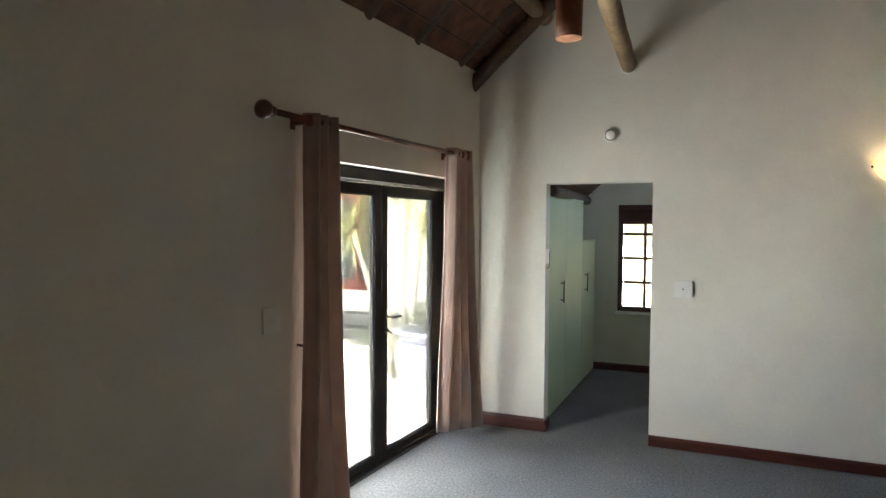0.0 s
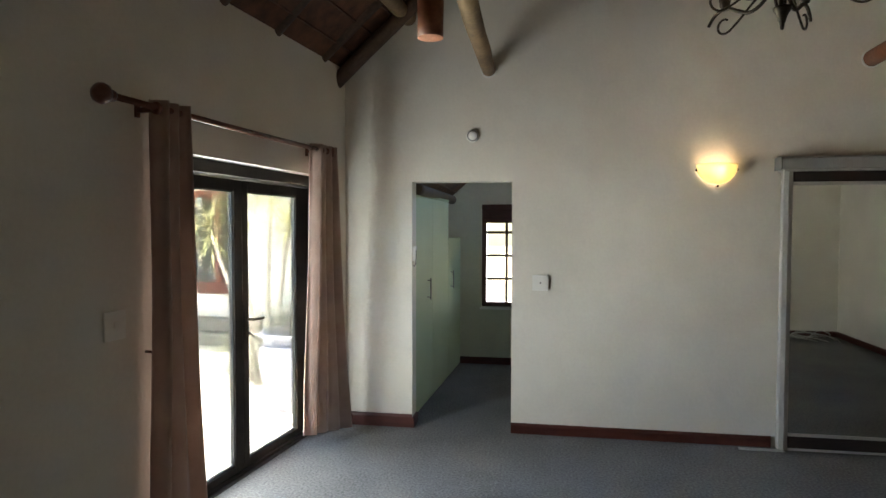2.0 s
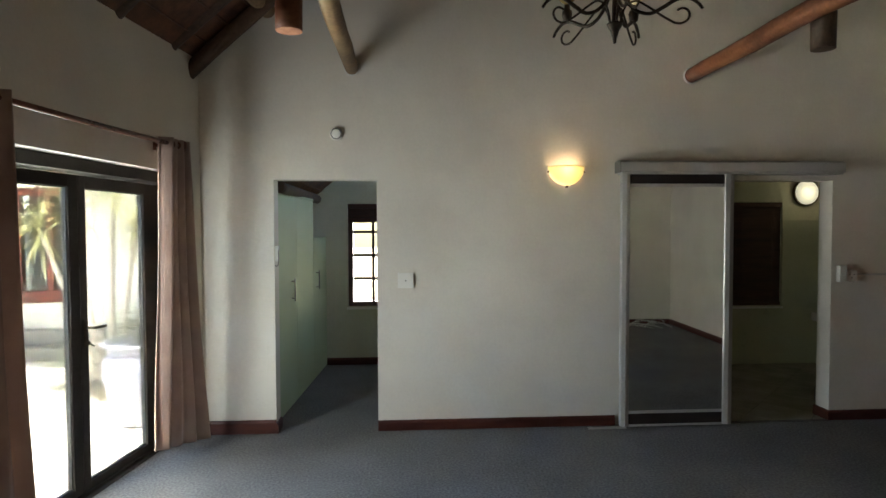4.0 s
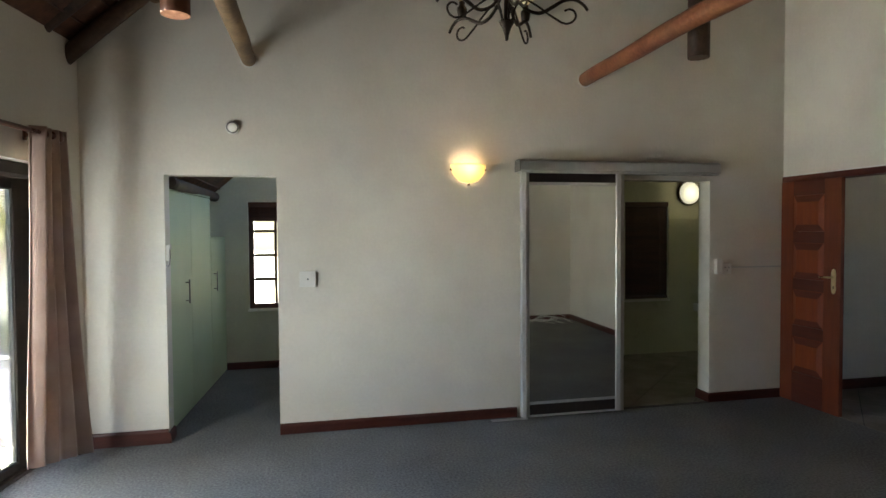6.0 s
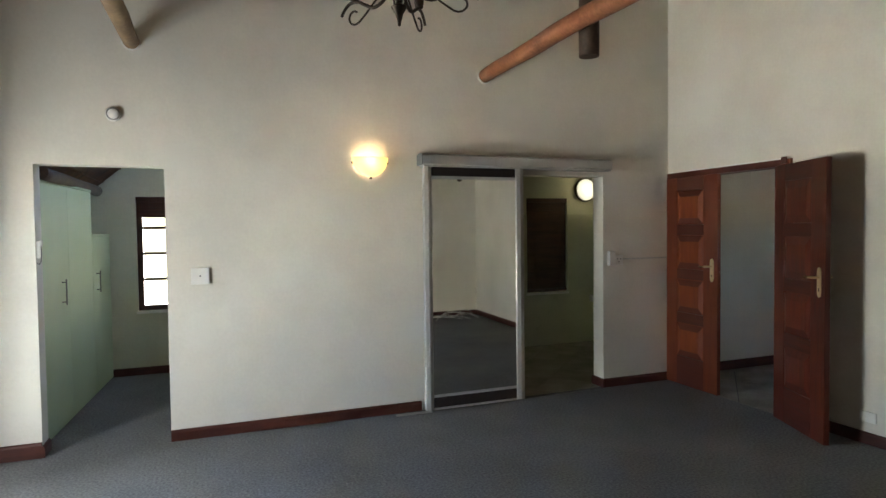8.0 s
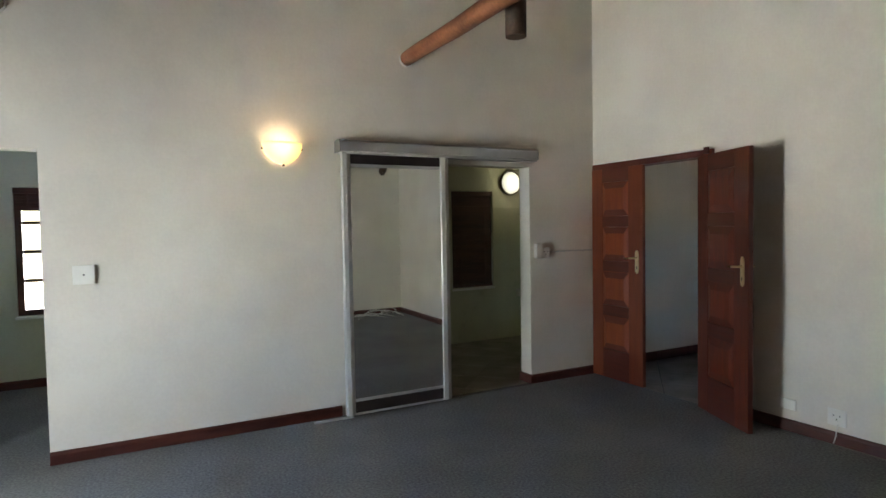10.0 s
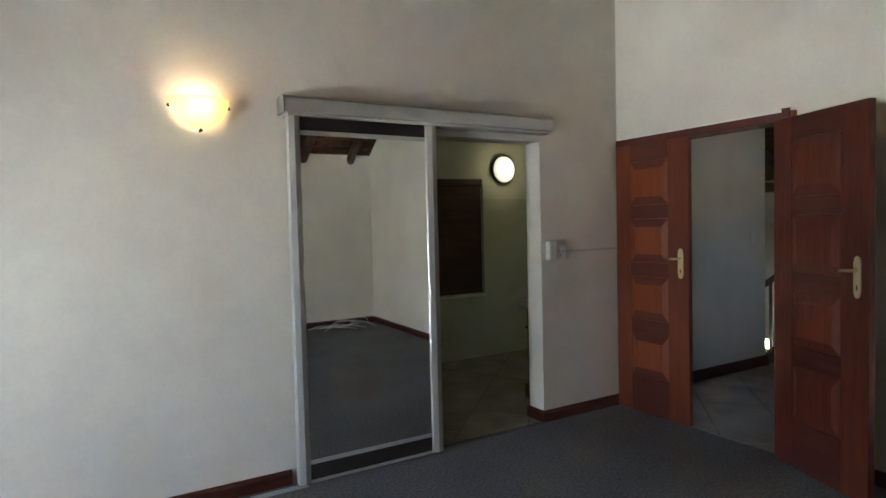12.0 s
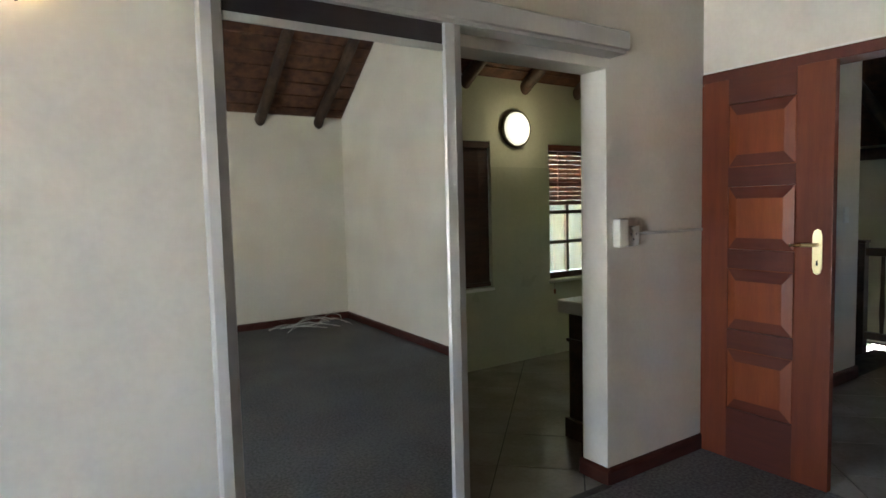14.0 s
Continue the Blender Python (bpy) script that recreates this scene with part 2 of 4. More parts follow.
def prism(bm, pts, axis, a0, a1):
    """A polygon in the plane across axis, made thick from a0 to a1. pts: (x, z) for y, (y, z) for x, (x, y) for z."""
    put = {"x": lambda p, a: (a, p[0], p[1]), "y": lambda p, a: (p[0], a, p[1]), "z": lambda p, a: (p[0], p[1], a)}[axis]
    lo, hi = [bm.verts.new(put(p, a0)) for p in pts], [bm.verts.new(put(p, a1)) for p in pts]
    faces = [bm.faces.new(lo), bm.faces.new(hi[::-1])]
    for i in range(len(pts)):
        j = (i + 1) % len(pts)
        faces.append(bm.faces.new((lo[i], lo[j], hi[j], hi[i])))
    bmesh.ops.recalc_face_normals(bm, faces=faces)
    return bm


def tube(bm, pts, radii, n=10, caps=True):
    """A round rod along points; radii: one or one a point."""
    pts = [Vector(p) for p in pts]
    if not isinstance(radii, (list, tuple)):
        radii = [radii] * len(pts)
    rings, up = [], None
    for i, p in enumerate(pts):
        d = (pts[min(i + 1, len(pts) - 1)] - pts[max(i - 1, 0)]).normalized()
        if up is None:
            up = d.orthogonal().normalized()
        up = (up - d * up.dot(d)).normalized()
        side = d.cross(up)
        rings.append([bm.verts.new(p + (up * math.cos(k * math.tau / n) + side * math.sin(k * math.tau / n)) * radii[i]) for k in range(n)])
    for a, b in zip(rings, rings[1:]):
        for k in range(n):
            f = bm.faces.new((a[k], a[(k + 1) % n], b[(k + 1) % n], b[k]))
            f.smooth = True
    if caps:
        bm.faces.new(rings[0][::-1])
        bm.faces.new(rings[-1])
    return bm


def lathe(bm, profile, centre=(0, 0, 0), n=24, axis="z"):
    """A turned shape: profile of (radius, height) round an axis."""
    rings = []
    for r, h in profile:
        ring = []
        for k in range(n):
            c, s = r * math.cos(k * math.tau / n), r * math.sin(k * math.tau / n)
            v = {"z": (c, s, h), "y": (c, -h, s), "x": (h, c, s)}[axis]
            ring.append(bm.verts.new(Vector(v) + Vector(centre)))
        rings.append(ring)
    for a, b in zip(rings, rings[1:]):
        for k in range(n):
            f = bm.faces.new((a[k], a[(k + 1) % n], b[(k + 1) % n], b[k]))
            f.smooth = True
    bm.faces.new(rings[0][::-1])
    bm.faces.new(rings[-1])
    return bm


def smooth(pts, k=4):
    """Points along a smooth curve through pts."""
    p = [Vector(q) for q in pts]
    out = []
    for i in range(len(p) - 1):
        a, b, c, d = p[max(i - 1, 0)], p[i], p[i + 1], p[min(i + 2, len(p) - 1)]
        for j in range(k):
            f = j / k
            out.append(0.5 * (2 * b + (c - a) * f + (2 * a - 5 * b + 4 * c - d) * f * f + (3 * b - a - 3 * c + d) * f ** 3))
    return out + [p[-1]]


def mesh_of(name, bm, material):
    bmesh.ops.recalc_face_normals(bm, faces=bm.faces[:])
    me = bpy.data.meshes.new(name)
    bm.to_mesh(me)
    bm.free()
    for m in material if isinstance(material, (list, tuple)) else [material]:
        me.materials.append(m)
    return me


def part(name, bm, material, parent, label=""):
    ob = new(name, mesh_of(name, bm, material))
    ob.parent = parent
    return tagged(ob, label) if label else ob


def thing(name, m, label, category, group="", kind=""):
    """An Empty at the base of a thing; parts are built in its own axes."""
    ob = new(name)
    ob.matrix_world = m
    return tagged(ob, label, category, group, kind)


def solid(name, bm, material, label, category, group="", kind="", m=None):
    ob = new(name, mesh_of(name, bm, material))
    if m is not None:
        ob.matrix_world = m
    return tagged(ob, label, category, group, kind)


def clip_poly(pts, a, b, c):
    """The part of a polygon (x, y) where a x + b y + c >= 0."""
    out = []
    for i, p in enumerate(pts):
        q = pts[(i + 1) % len(pts)]
        fp, fq = a * p[0] + b * p[1] + c, a * q[0] + b * q[1] + c
        if fp >= 0:
            out.append(p)
        if fp * fq < 0:
            k = fp / (fp - fq)
            out.append((p[0] + k * (q[0] - p[0]), p[1] + k * (q[1] - p[1])))
    return out


def bm_new():
    return bmesh.new()


# ---- plan ----
FRONT, FRONT_BACK = 4.872, 5.03          # the gable wall's two faces
RIGHT, RIGHT_BACK = 4.47, 4.62
BACK = -0.45
SKEW = 7.5                                # the left wall stands off square
sk, ck = math.sin(radians(SKEW)), math.cos(radians(SKEW))
# left wall's own axes: u along it from the front corner, i into the room, z up
LEFT = Matrix(((-sk, ck, 0, -1.58), (-ck, -sk, 0, FRONT), (0, 0, 1, 0), (0, 0, 0, 1)))
LEFT_FOOT = (-1.58 - sk * 5.37, BACK)


day_ob.matrix_world = look(LEFT @ Vector((1.49, -0.195, 1.0)), LEFT @ Vector((1.49, 1.0, 1.0)))

# roof planes z = a x + b y + c
ROOF_LEFT = (0.86, -0.86 * sk / ck, 3.0 + 0.86 * 1.58 + 0.86 * sk / ck * FRONT)
ROOF_BACK = (0.0, 0.68, 2.56 - 0.68 * BACK)
ROOF_RIGHT = (-0.86, 0.0, 4.0 + 0.86 * RIGHT)
ROOFS = [ROOF_LEFT, ROOF_BACK, ROOF_RIGHT]


def right_x(y):
    """The right wall's face: it falls away a little behind the doors."""
    return RIGHT + max(0.0, 3.47 - y) * 0.033


def roof_z(x, y):
    return min(a * x + b * y + c for a, b, c in ROOFS)


# ---- structure: main room ----
bm = bm_new()
prism(bm, [(-2.5, BACK - 0.15), (RIGHT_BACK, BACK - 0.15), (RIGHT_BACK, 3.0), (RIGHT, 3.47), (RIGHT, FRONT), (-1.86, FRONT), (-1.88, 4.6), (-2.15, 2.6)], "z", -0.2, 0.0)
box(bm, -1.86, 2.0, FRONT, 7.35, -0.2, 0.0)
solid("floor", bm, CARPET, "worn blue-grey loop pile carpet", "floor", kind="structure")

D1 = (-1.005, -0.180, 2.057)
BD = (2.68, 3.683, 2.065)
bm = bm_new()
box(bm, -2.0, D1[0], FRONT, FRONT_BACK, -0.05, D1[2])
box(bm, D1[1], BD[0], FRONT, FRONT_BACK, -0.05, D1[2])
box(bm, BD[1], RIGHT_BACK, FRONT, FRONT_BACK, -0.05, D1[2])
top = [(-2.0, D1[2]), (RIGHT_BACK, D1[2]), (RIGHT_BACK, roof_z(RIGHT_BACK, FRONT) + 0.05)]
top += [(x, roof_z(x, FRONT) + 0.05) for x in (3.4, 2.2, 2.04, 1.9, 1.0, 0.0, -1.0)] + [(-2.0, roof_z(-2.0, FRONT) + 0.05)]
prism(bm, top, "y", FRONT, FRONT_BACK)
solid("wall_front", bm, PLASTER, "tall off-white plastered gable wall with two openings", "wall", kind="structure")

OPEN_U = (0.13, 2.14)
bm = bm_new()
box(bm, -0.14, OPEN_U[0], -0.30, 0, -0.05, 2.078)
box(bm, OPEN_U[1], 5.6, -0.30, 0, -0.05, 2.078)
box(bm, -0.14, 5.6, -0.30, 0, 2.078, 3.02)
solid("wall_left", bm, PLASTER, "off-white plastered wall round a glazed double door", "wall", kind="structure", m=LEFT)

bm = bm_new()
prism(bm, [(-2.6, -0.05), (RIGHT_BACK + 0.1, -0.05), (RIGHT_BACK + 0.1, 2.6), (-2.6, 2.6)], "y", BACK - 0.15, BACK)
solid("wall_back", bm, PLASTER, "off-white plastered wall under the low eave", "wall", kind="structure")

DD = (3.47, FRONT, 2.10)
bm = bm_new()
box(bm, RIGHT, RIGHT_BACK, BACK, DD[0], -0.05, DD[2])
prism(bm, [(BACK, DD[2]), (FRONT, DD[2]), (FRONT, 4.05), (1.7, 4.05), (1.67, 4.02), (BACK, 2.6)], "x", RIGHT, RIGHT_BACK)
for v in bm.verts:
    v.co.x += right_x(v.co.y) - RIGHT
solid("wall_right", bm, PLASTER, "tall off-white plastered wall with the double doors", "wall", kind="structure")

# ceiling: sloping boarded planes with laths across them
bm = bm_new()
rect = [(-2.65, BACK - 0.2), (RIGHT_BACK + 0.15, BACK - 0.2), (RIGHT_BACK + 0.15, FRONT_BACK), (-2.0, FRONT_BACK)]
for i, (a, b, c) in enumerate(ROOFS):
    poly = rect
    for j, (a2, b2, c2) in enumerate(ROOFS):
        if j != i:
            poly = clip_poly(poly, a2 - a, b2 - b, c2 - c)
    lo = [bm.verts.new((x, y, a * x + b * y + c)) for x, y in poly]
    hi = [bm.verts.new((x, y, a * x + b * y + c + 0.12)) for x, y in poly]
    bm.faces.new(lo)
    bm.faces.new(hi[::-1])
    for k in range(len(lo)):
        bm.faces.new((lo[k], lo[(k + 1) % len(lo)], hi[(k + 1) % len(lo)], hi[k]))
for k in range(26):
    # laths parallel to the eaves, on the left and back slopes
    d = 0.12 + 0.165 * k
    if d < 4.0:
        p = [LEFT @ Vector((u, d, 3.0 + 0.86 * d / ck - 0.004)) for u in (0.0, max(0.1, 5.37 - d))]
        tube(bm, p, 0.009, 4)
    y = BACK + d
    tube(bm, [(min(-1.9 + d, 3.9), y, 2.56 + 0.68 * d - 0.004), (right_x(y), y, 2.56 + 0.68 * d - 0.004)], 0.009, 4)
solid("ceiling", bm, [THATCH], "steep dark boarded ceiling with thin laths", "ceiling", kind="structure")


def pole(name, p, q, r0, r1, material, label, wobble=0.012, cut=False, group="roof poles", seg=14):
    """A debarked round pole, slightly crooked, tapering from r0 to r1."""
    p, q = Vector(p), Vector(q)
    bm = bm_new()
    pts, radii = [], []
    for k in range(seg + 1):
        f = k / seg
        c = p.lerp(q, f)
        w = noise.noise_vector(c * 1.1 + Vector((r0 * 90, 3, 7))) * wobble * (1 if 0 < k < seg else 0)
        pts.append(c + w)
        radii.append((r0 + (r1 - r0) * f) * (1 + 0.07 * noise.noise(c * 5.0)))
    tube(bm, pts, radii, 14)
    me = mesh_of(name, bm, [material, END_GRAIN])
    if cut:
        me.polygons[-1].material_index = 1
        me.polygons[-2].material_index = 1
    ob = new(name, me)
    return tagged(ob, label, "roof pole", group, "structure")


for u in (0.10, 0.36, 1.02, 1.60, 2.25, 2.9, 3.55, 4.2, 4.85):
    d = min(3.4, max(0.3, 5.2 - u))
    drop = 0.095 if u < 0.2 else 0.0
    a = LEFT @ Vector((u, -0.05, 3.0 - 0.86 * 0.05 - drop + (0.05 if u > 0.2 else 0)))
    b = LEFT @ Vector((u, d, 3.0 + 0.86 / ck * d - drop))
    pole("rafter", a, b, 0.062, 0.055, POLE_DARK, "dark round timber rafter under the boarded roof", 0.02)
for x in (-0.9, -0.15, 0.6, 1.35, 2.1, 2.83, 3.56, 4.29):
    d = min(3.0, max(0.3, (x + 1.9) * 1.0), 1.25 + (4.47 - x) * 1.2 + 0.5)
    pole("rafter", (x, BACK - 0.05, 2.56 - 0.034 - 0.07), (x, BACK + d, 2.56 + 0.68 * d - 0.07), 0.062, 0.055, POLE_DARK, "dark round timber rafter under the boarded roof", 0.02)
pole("purlin", (-1.03, FRONT + 0.05, 3.40), (-1.05 - 0.5, 0.9, 3.40), 0.062, 0.06, POLE_PALE, "weathered round purlin set into the gable wall")
pole("tie_pole", (-0.372, FRONT + 0.08, 2.955), (-0.372, BACK + 0.9, 2.955), 0.056, 0.068, POLE_PALE, "pale brown round tie pole set into the gable wall", 0.02)
pole("tie_pole", (2.435, FRONT + 0.08, 2.925), (2.435, BACK + 0.9, 2.925), 0.060, 0.072, POLE_RED, "red-brown round tie pole set into the gable wall", 0.02)
pole("hanger_post", (-0.535, 3.12, roof_z(-0.535, 3.12) + 0.02), (-0.535, 3.12, 2.672), 0.066, 0.068, POLE_RED, "red-brown upright roof post with a sawn end", 0.004, cut=True)
pole("hanger_post", (2.60, 3.52, roof_z(2.6, 3.52) + 0.02), (2.60, 3.52, 2.745), 0.066, 0.070, POLE_DARK, "dark brown upright roof post with a sawn end", 0.004)


for x, z, r in ((-0.372, 2.955, 0.060), (2.435, 2.925, 0.064)):
    bm = bm_new()
    ring = [(x + r * math.cos(a), FRONT - 0.004, z + r * math.sin(a)) for a in [math.tau * k / 24 for k in range(25)]]
    tube(bm, ring, [0.007 + 0.004 * noise.noise(Vector(p) * 30) for p in ring], 8)
    solid("plaster_collar", bm, PLASTIC, "rough white plaster collar round the pole end", "trim", kind="structure")

# skirting boards, with a rounded top
def skirting(name, p, q, m=None, h=0.085, t=0.018):
    """A skirting from p to q on the floor; it stands to the left of the way from p to q."""
    p, q = Vector((*p, 0)), Vector((*q, 0))
    d = (q - p).normalized()
    side = Vector((-d.y, d.x, 0))
    prof = [(0, 0.002), (t, 0.002), (t, h - 0.02), (t - 0.005, h - 0.007), (t - 0.012, h), (0, h)]
    bm = bm_new()
    a = [bm.verts.new(p + side * s + Vector((0, 0, z))) for s, z in prof]
    b = [bm.verts.new(q + side * s + Vector((0, 0, z))) for s, z in prof]
    bm.faces.new(a[::-1])
    bm.faces.new(b)
    for k in range(len(prof)):
        j = (k + 1) % len(prof)
        bm.faces.new((a[k], a[j], b[j], b[k]))
    return solid(name, bm, SKIRT, "red-brown stained timber skirting board", "skirting", kind="structure", m=m)


skirting("baseboard", (D1[0], FRONT), (-1.58, FRONT), h=0.11)
skirting("baseboard", (1.80, FRONT), (D1[1], FRONT))
skirting("baseboard", (RIGHT, FRONT), (BD[1], FRONT))
skirting("baseboard", (BD[1], FRONT - 0.018), (BD[1], FRONT_BACK + 0.018))
skirting("baseboard", (D1[0], FRONT_BACK), (D1[0], FRONT - 0.018))
skirting("baseboard", (right_x(BACK), BACK), (RIGHT, DD[0] - 0.02))
skirting("baseboard", (-2.2, BACK), (right_x(BACK), BACK))
skirting("baseboard", (OPEN_U[1], 0), (5.3, 0), LEFT)
skirting("baseboard", (0, 0), (OPEN_U[0], 0), LEFT)

# ---- glazed double door in the left wall ----
fd = thing("door_1", LEFT, "bronze aluminium glazed double door, closed, onto a courtyard", "door", kind="structure")
fr = bm_new()
Y0, Y1 = -0.275, -0.085
box(fr, OPEN_U[0], 0.215, Y0, Y1, 0.0, 2.076, 0.004)
box(fr, 2.055, OPEN_U[1], Y0, Y1, 0.0, 2.076, 0.004)
box(fr, 0.215, 2.055, Y0, Y1, 2.0, 2.076, 0.004)
box(fr, 0.215, 2.055, Y0, -0.205, 0.0, 0.022, 0.004)
part("door_frame", fr, BRONZE, fd)
step = bm_new()
box(step, 0.216, 2.054, -0.204, -0.17, -0.02, 0.006)
part("threshold", step, BRONZE, fd, "dark metal threshold strip")
for u0, u1, name in ((0.22, 1.128, "right"), (1.132, 2.05, "left")):
    lf = bm_new()
    g0, g1 = (0.425, 1.062) if name == "right" else (1.215, 1.85)
    box(lf, u0, g0, -0.268, -0.222, 0.026, 1.995, 0.005)
    box(lf, g1, u1, -0.268, -0.222, 0.026, 1.995, 0.005)
    box(lf, g0, g1, -0.268, -0.222, 1.918, 1.995, 0.003)
    box(lf, g0, g1, -0.268, -0.222, 0.026, 0.075, 0.003)
    leaf = part("door_leaf", lf, BRONZE, fd)
    gk = bm_new()
    for a in ((g0, g0 + 0.006, 0.075, 1.918), (g1 - 0.006, g1, 0.075, 1.918), (g0 + 0.006, g1 - 0.006, 0.075, 0.081), (g0 + 0.006, g1 - 0.006, 1.912, 1.918)):
        box(gk, a[0], a[1], -0.255, -0.236, a[2], a[3])
    part("gasket", gk, RUBBER, leaf)
    pn = bm_new()
    box(pn, g0 + 0.004, g1 - 0.004, -0.248, -0.242, 0.078, 1.915)
    pane = part("pane", pn, GLASS, leaf)
    pane.visible_shadow = False
hd = bm_new()
box(hd, 1.075, 1.105, -0.222, -0.212, 0.93, 1.10, 0.004)
tube(hd, [(1.09, -0.214, 1.05), (1.09, -0.165, 1.05), (1.075, -0.158, 1.05), (0.985, -0.158, 1.048)], 0.009, 10)
tube(hd, [(1.09, -0.222, 0.955), (1.09, -0.195, 0.955)], 0.011, 10)
tube(hd, [(1.09, -0.2, 0.955), (1.06, -0.185, 0.93)], 0.005, 6)
part("door_handle", hd, IRON, fd, "black lever handle with a key in the lock")

# ---- curtains on their rod ----
rod = thing("curtain_rod", LEFT, "turned dark red wooden curtain rod with ball ends", "curtain rod")
rb = bm_new()
tube(rb, [(2.52, 0.12, 2.247), (1.5, 0.12, 2.243), (0.58, 0.12, 2.247)], 0.0155, 14)
part("rail", rb, ROD, rod)
for u, s in ((2.52, 1), (0.58, -1)):
    fb = bm_new()
    lathe(fb, [(0.002, 0.0), (0.024, 0.002), (0.026, 0.012), (0.018, 0.02), (0.028, 0.03), (0.042, 0.046), (0.046, 0.064), (0.041, 0.083), (0.026, 0.098), (0.012, 0.106), (0.002, 0.11)], n=20, axis="x")
    t = Matrix.Translation((u, 0.12, 2.247)) @ Matrix.Diagonal((s, 1, 1, 1))
    fb.transform(t)
    part("finial", fb, ROD, rod)
for u in (2.27, 0.66):
    kb = bm_new()
    box(kb, u - 0.014, u + 0.014, 0.0, 0.012, 2.205, 2.285, 0.003)
    box(kb, u - 0.011, u + 0.011, 0.012, 0.125, 2.226, 2.250, 0.004)
    lathe(kb, [(0.002, -0.013), (0.028, -0.012), (0.030, 0.0), (0.028, 0.012), (0.002, 0.013)], (u, 0.12, 2.243), 18, "x")
    part("bracket", kb, ROD, rod)


def curtain(name, top_u, foot_u, folds, push, label, lift=0.0):
    """An eyelet curtain drawn aside: a folded sheet with thickness, wider at the foot."""
    th = thing(name, LEFT, label, "curtain", "curtains at the glazed door")
    bm = bm_new()
    n, rows_n = folds * 12, 26
    grid = []
    for r in range(rows_n + 1):
        f = r / rows_n
        z = 2.285 - f * 2.235
        a = top_u[0] + (foot_u[0] - top_u[0]) * f ** 1.3
        b = top_u[1] + (foot_u[1] - top_u[1]) * f ** 1.3
        row = []
        for k in range(n + 1):
            g = k / n
            amp = 0.036 * (0.9 + 0.35 * math.sin(g * 7 + 1.7)) * (1 - 0.25 * f)
            ph = g * folds * math.tau + 0.9 * math.sin(2.2 * f + g * 4)
            u = a + (b - a) * g + 0.006 * math.sin(ph * 2 + 1) + 0.006 * math.sin(4 * f + 3 * g)
            i = 0.12 + amp * math.sin(ph) + 0.006 * math.sin(7 * f + 5 * g) + push(f, g)
            row.append(bm.verts.new((u, i, z + lift * f * g)))
        grid.append(row)
    for r0, r1 in zip(grid, grid[1:]):
        for k in range(n):
            fc = bm.faces.new((r0[k], r0[k + 1], r1[k + 1], r1[k]))
            fc.smooth = True
    ob = part("cloth", bm, CURTAIN, th)
    md = ob.modifiers.new("thick", "SOLIDIFY")
    md.thickness, md.offset = 0.004, 0
    return th


curtain("curtain", (2.08, 2.28), (1.95, 2.315), 3, lambda f, g: -0.02 * f, "rose-beige lined curtain drawn aside from the glazed door")
curtain("curtain", (0.47, 0.745), (0.21, 0.73), 4, lambda f, g: -0.10 * f * g, "rose-beige lined curtain gathered beside the room corner", 0.09)

hk = thing("tieback_hook", LEFT @ pose(2.235, 0, 1.07), "small turned wooden curtain tie-back knob on the wall", "hook")
b = bm_new()
tube(b, [(0, 0.0005, 0), (0, 0.05, 0)], 0.007, 10)
part("stem", b, ROD, hk)
b = bm_new()
lathe(b, [(0.002, 0.0), (0.018, 0.002), (0.024, 0.010), (0.022, 0.020), (0.010, 0.026), (0.002, 0.027)], (0, 0, 0), 18, "y")
b.transform(Matrix.Translation((0, 0.048, 0)) @ Matrix.Diagonal((1, -1, 1, 1)))
part("knob", b, ROD, hk)

# ---- red wooden double doors in the right wall ----
dframe = thing("door_2", pose(RIGHT, 0, 0), "red mahogany frame of a double door", "door frame", kind="structure")
fb = bm_new()
box(fb, -0.034, 0.15, DD[0], DD[0] + 0.075, 0.0, DD[2] - 0.001, 0.004)
part("jamb", fb, MAHOGANY, dframe)
fb = bm_new()
box(fb, -0.014, 0.15, FRONT - 0.028, FRONT - 0.002, 0.0, DD[2] - 0.06, 0.003)
part("jamb", fb, MAHOGANY, dframe)
fb = bm_new()
box(fb, -0.014, 0.15, DD[0] + 0.075, FRONT - 0.002, DD[2] - 0.055, DD[2] - 0.001, 0.004)
part("head", fb, MAHOGANY_DARK, dframe)
fb = bm_new()
box(fb, -0.006, -0.0005, DD[0] + 0.02, FRONT - 0.004, DD[2] + 0.001, DD[2] + 0.011, 0.002)
part("plaster_bead", fb, PLASTIC, dframe, "thin white bead over the door head")


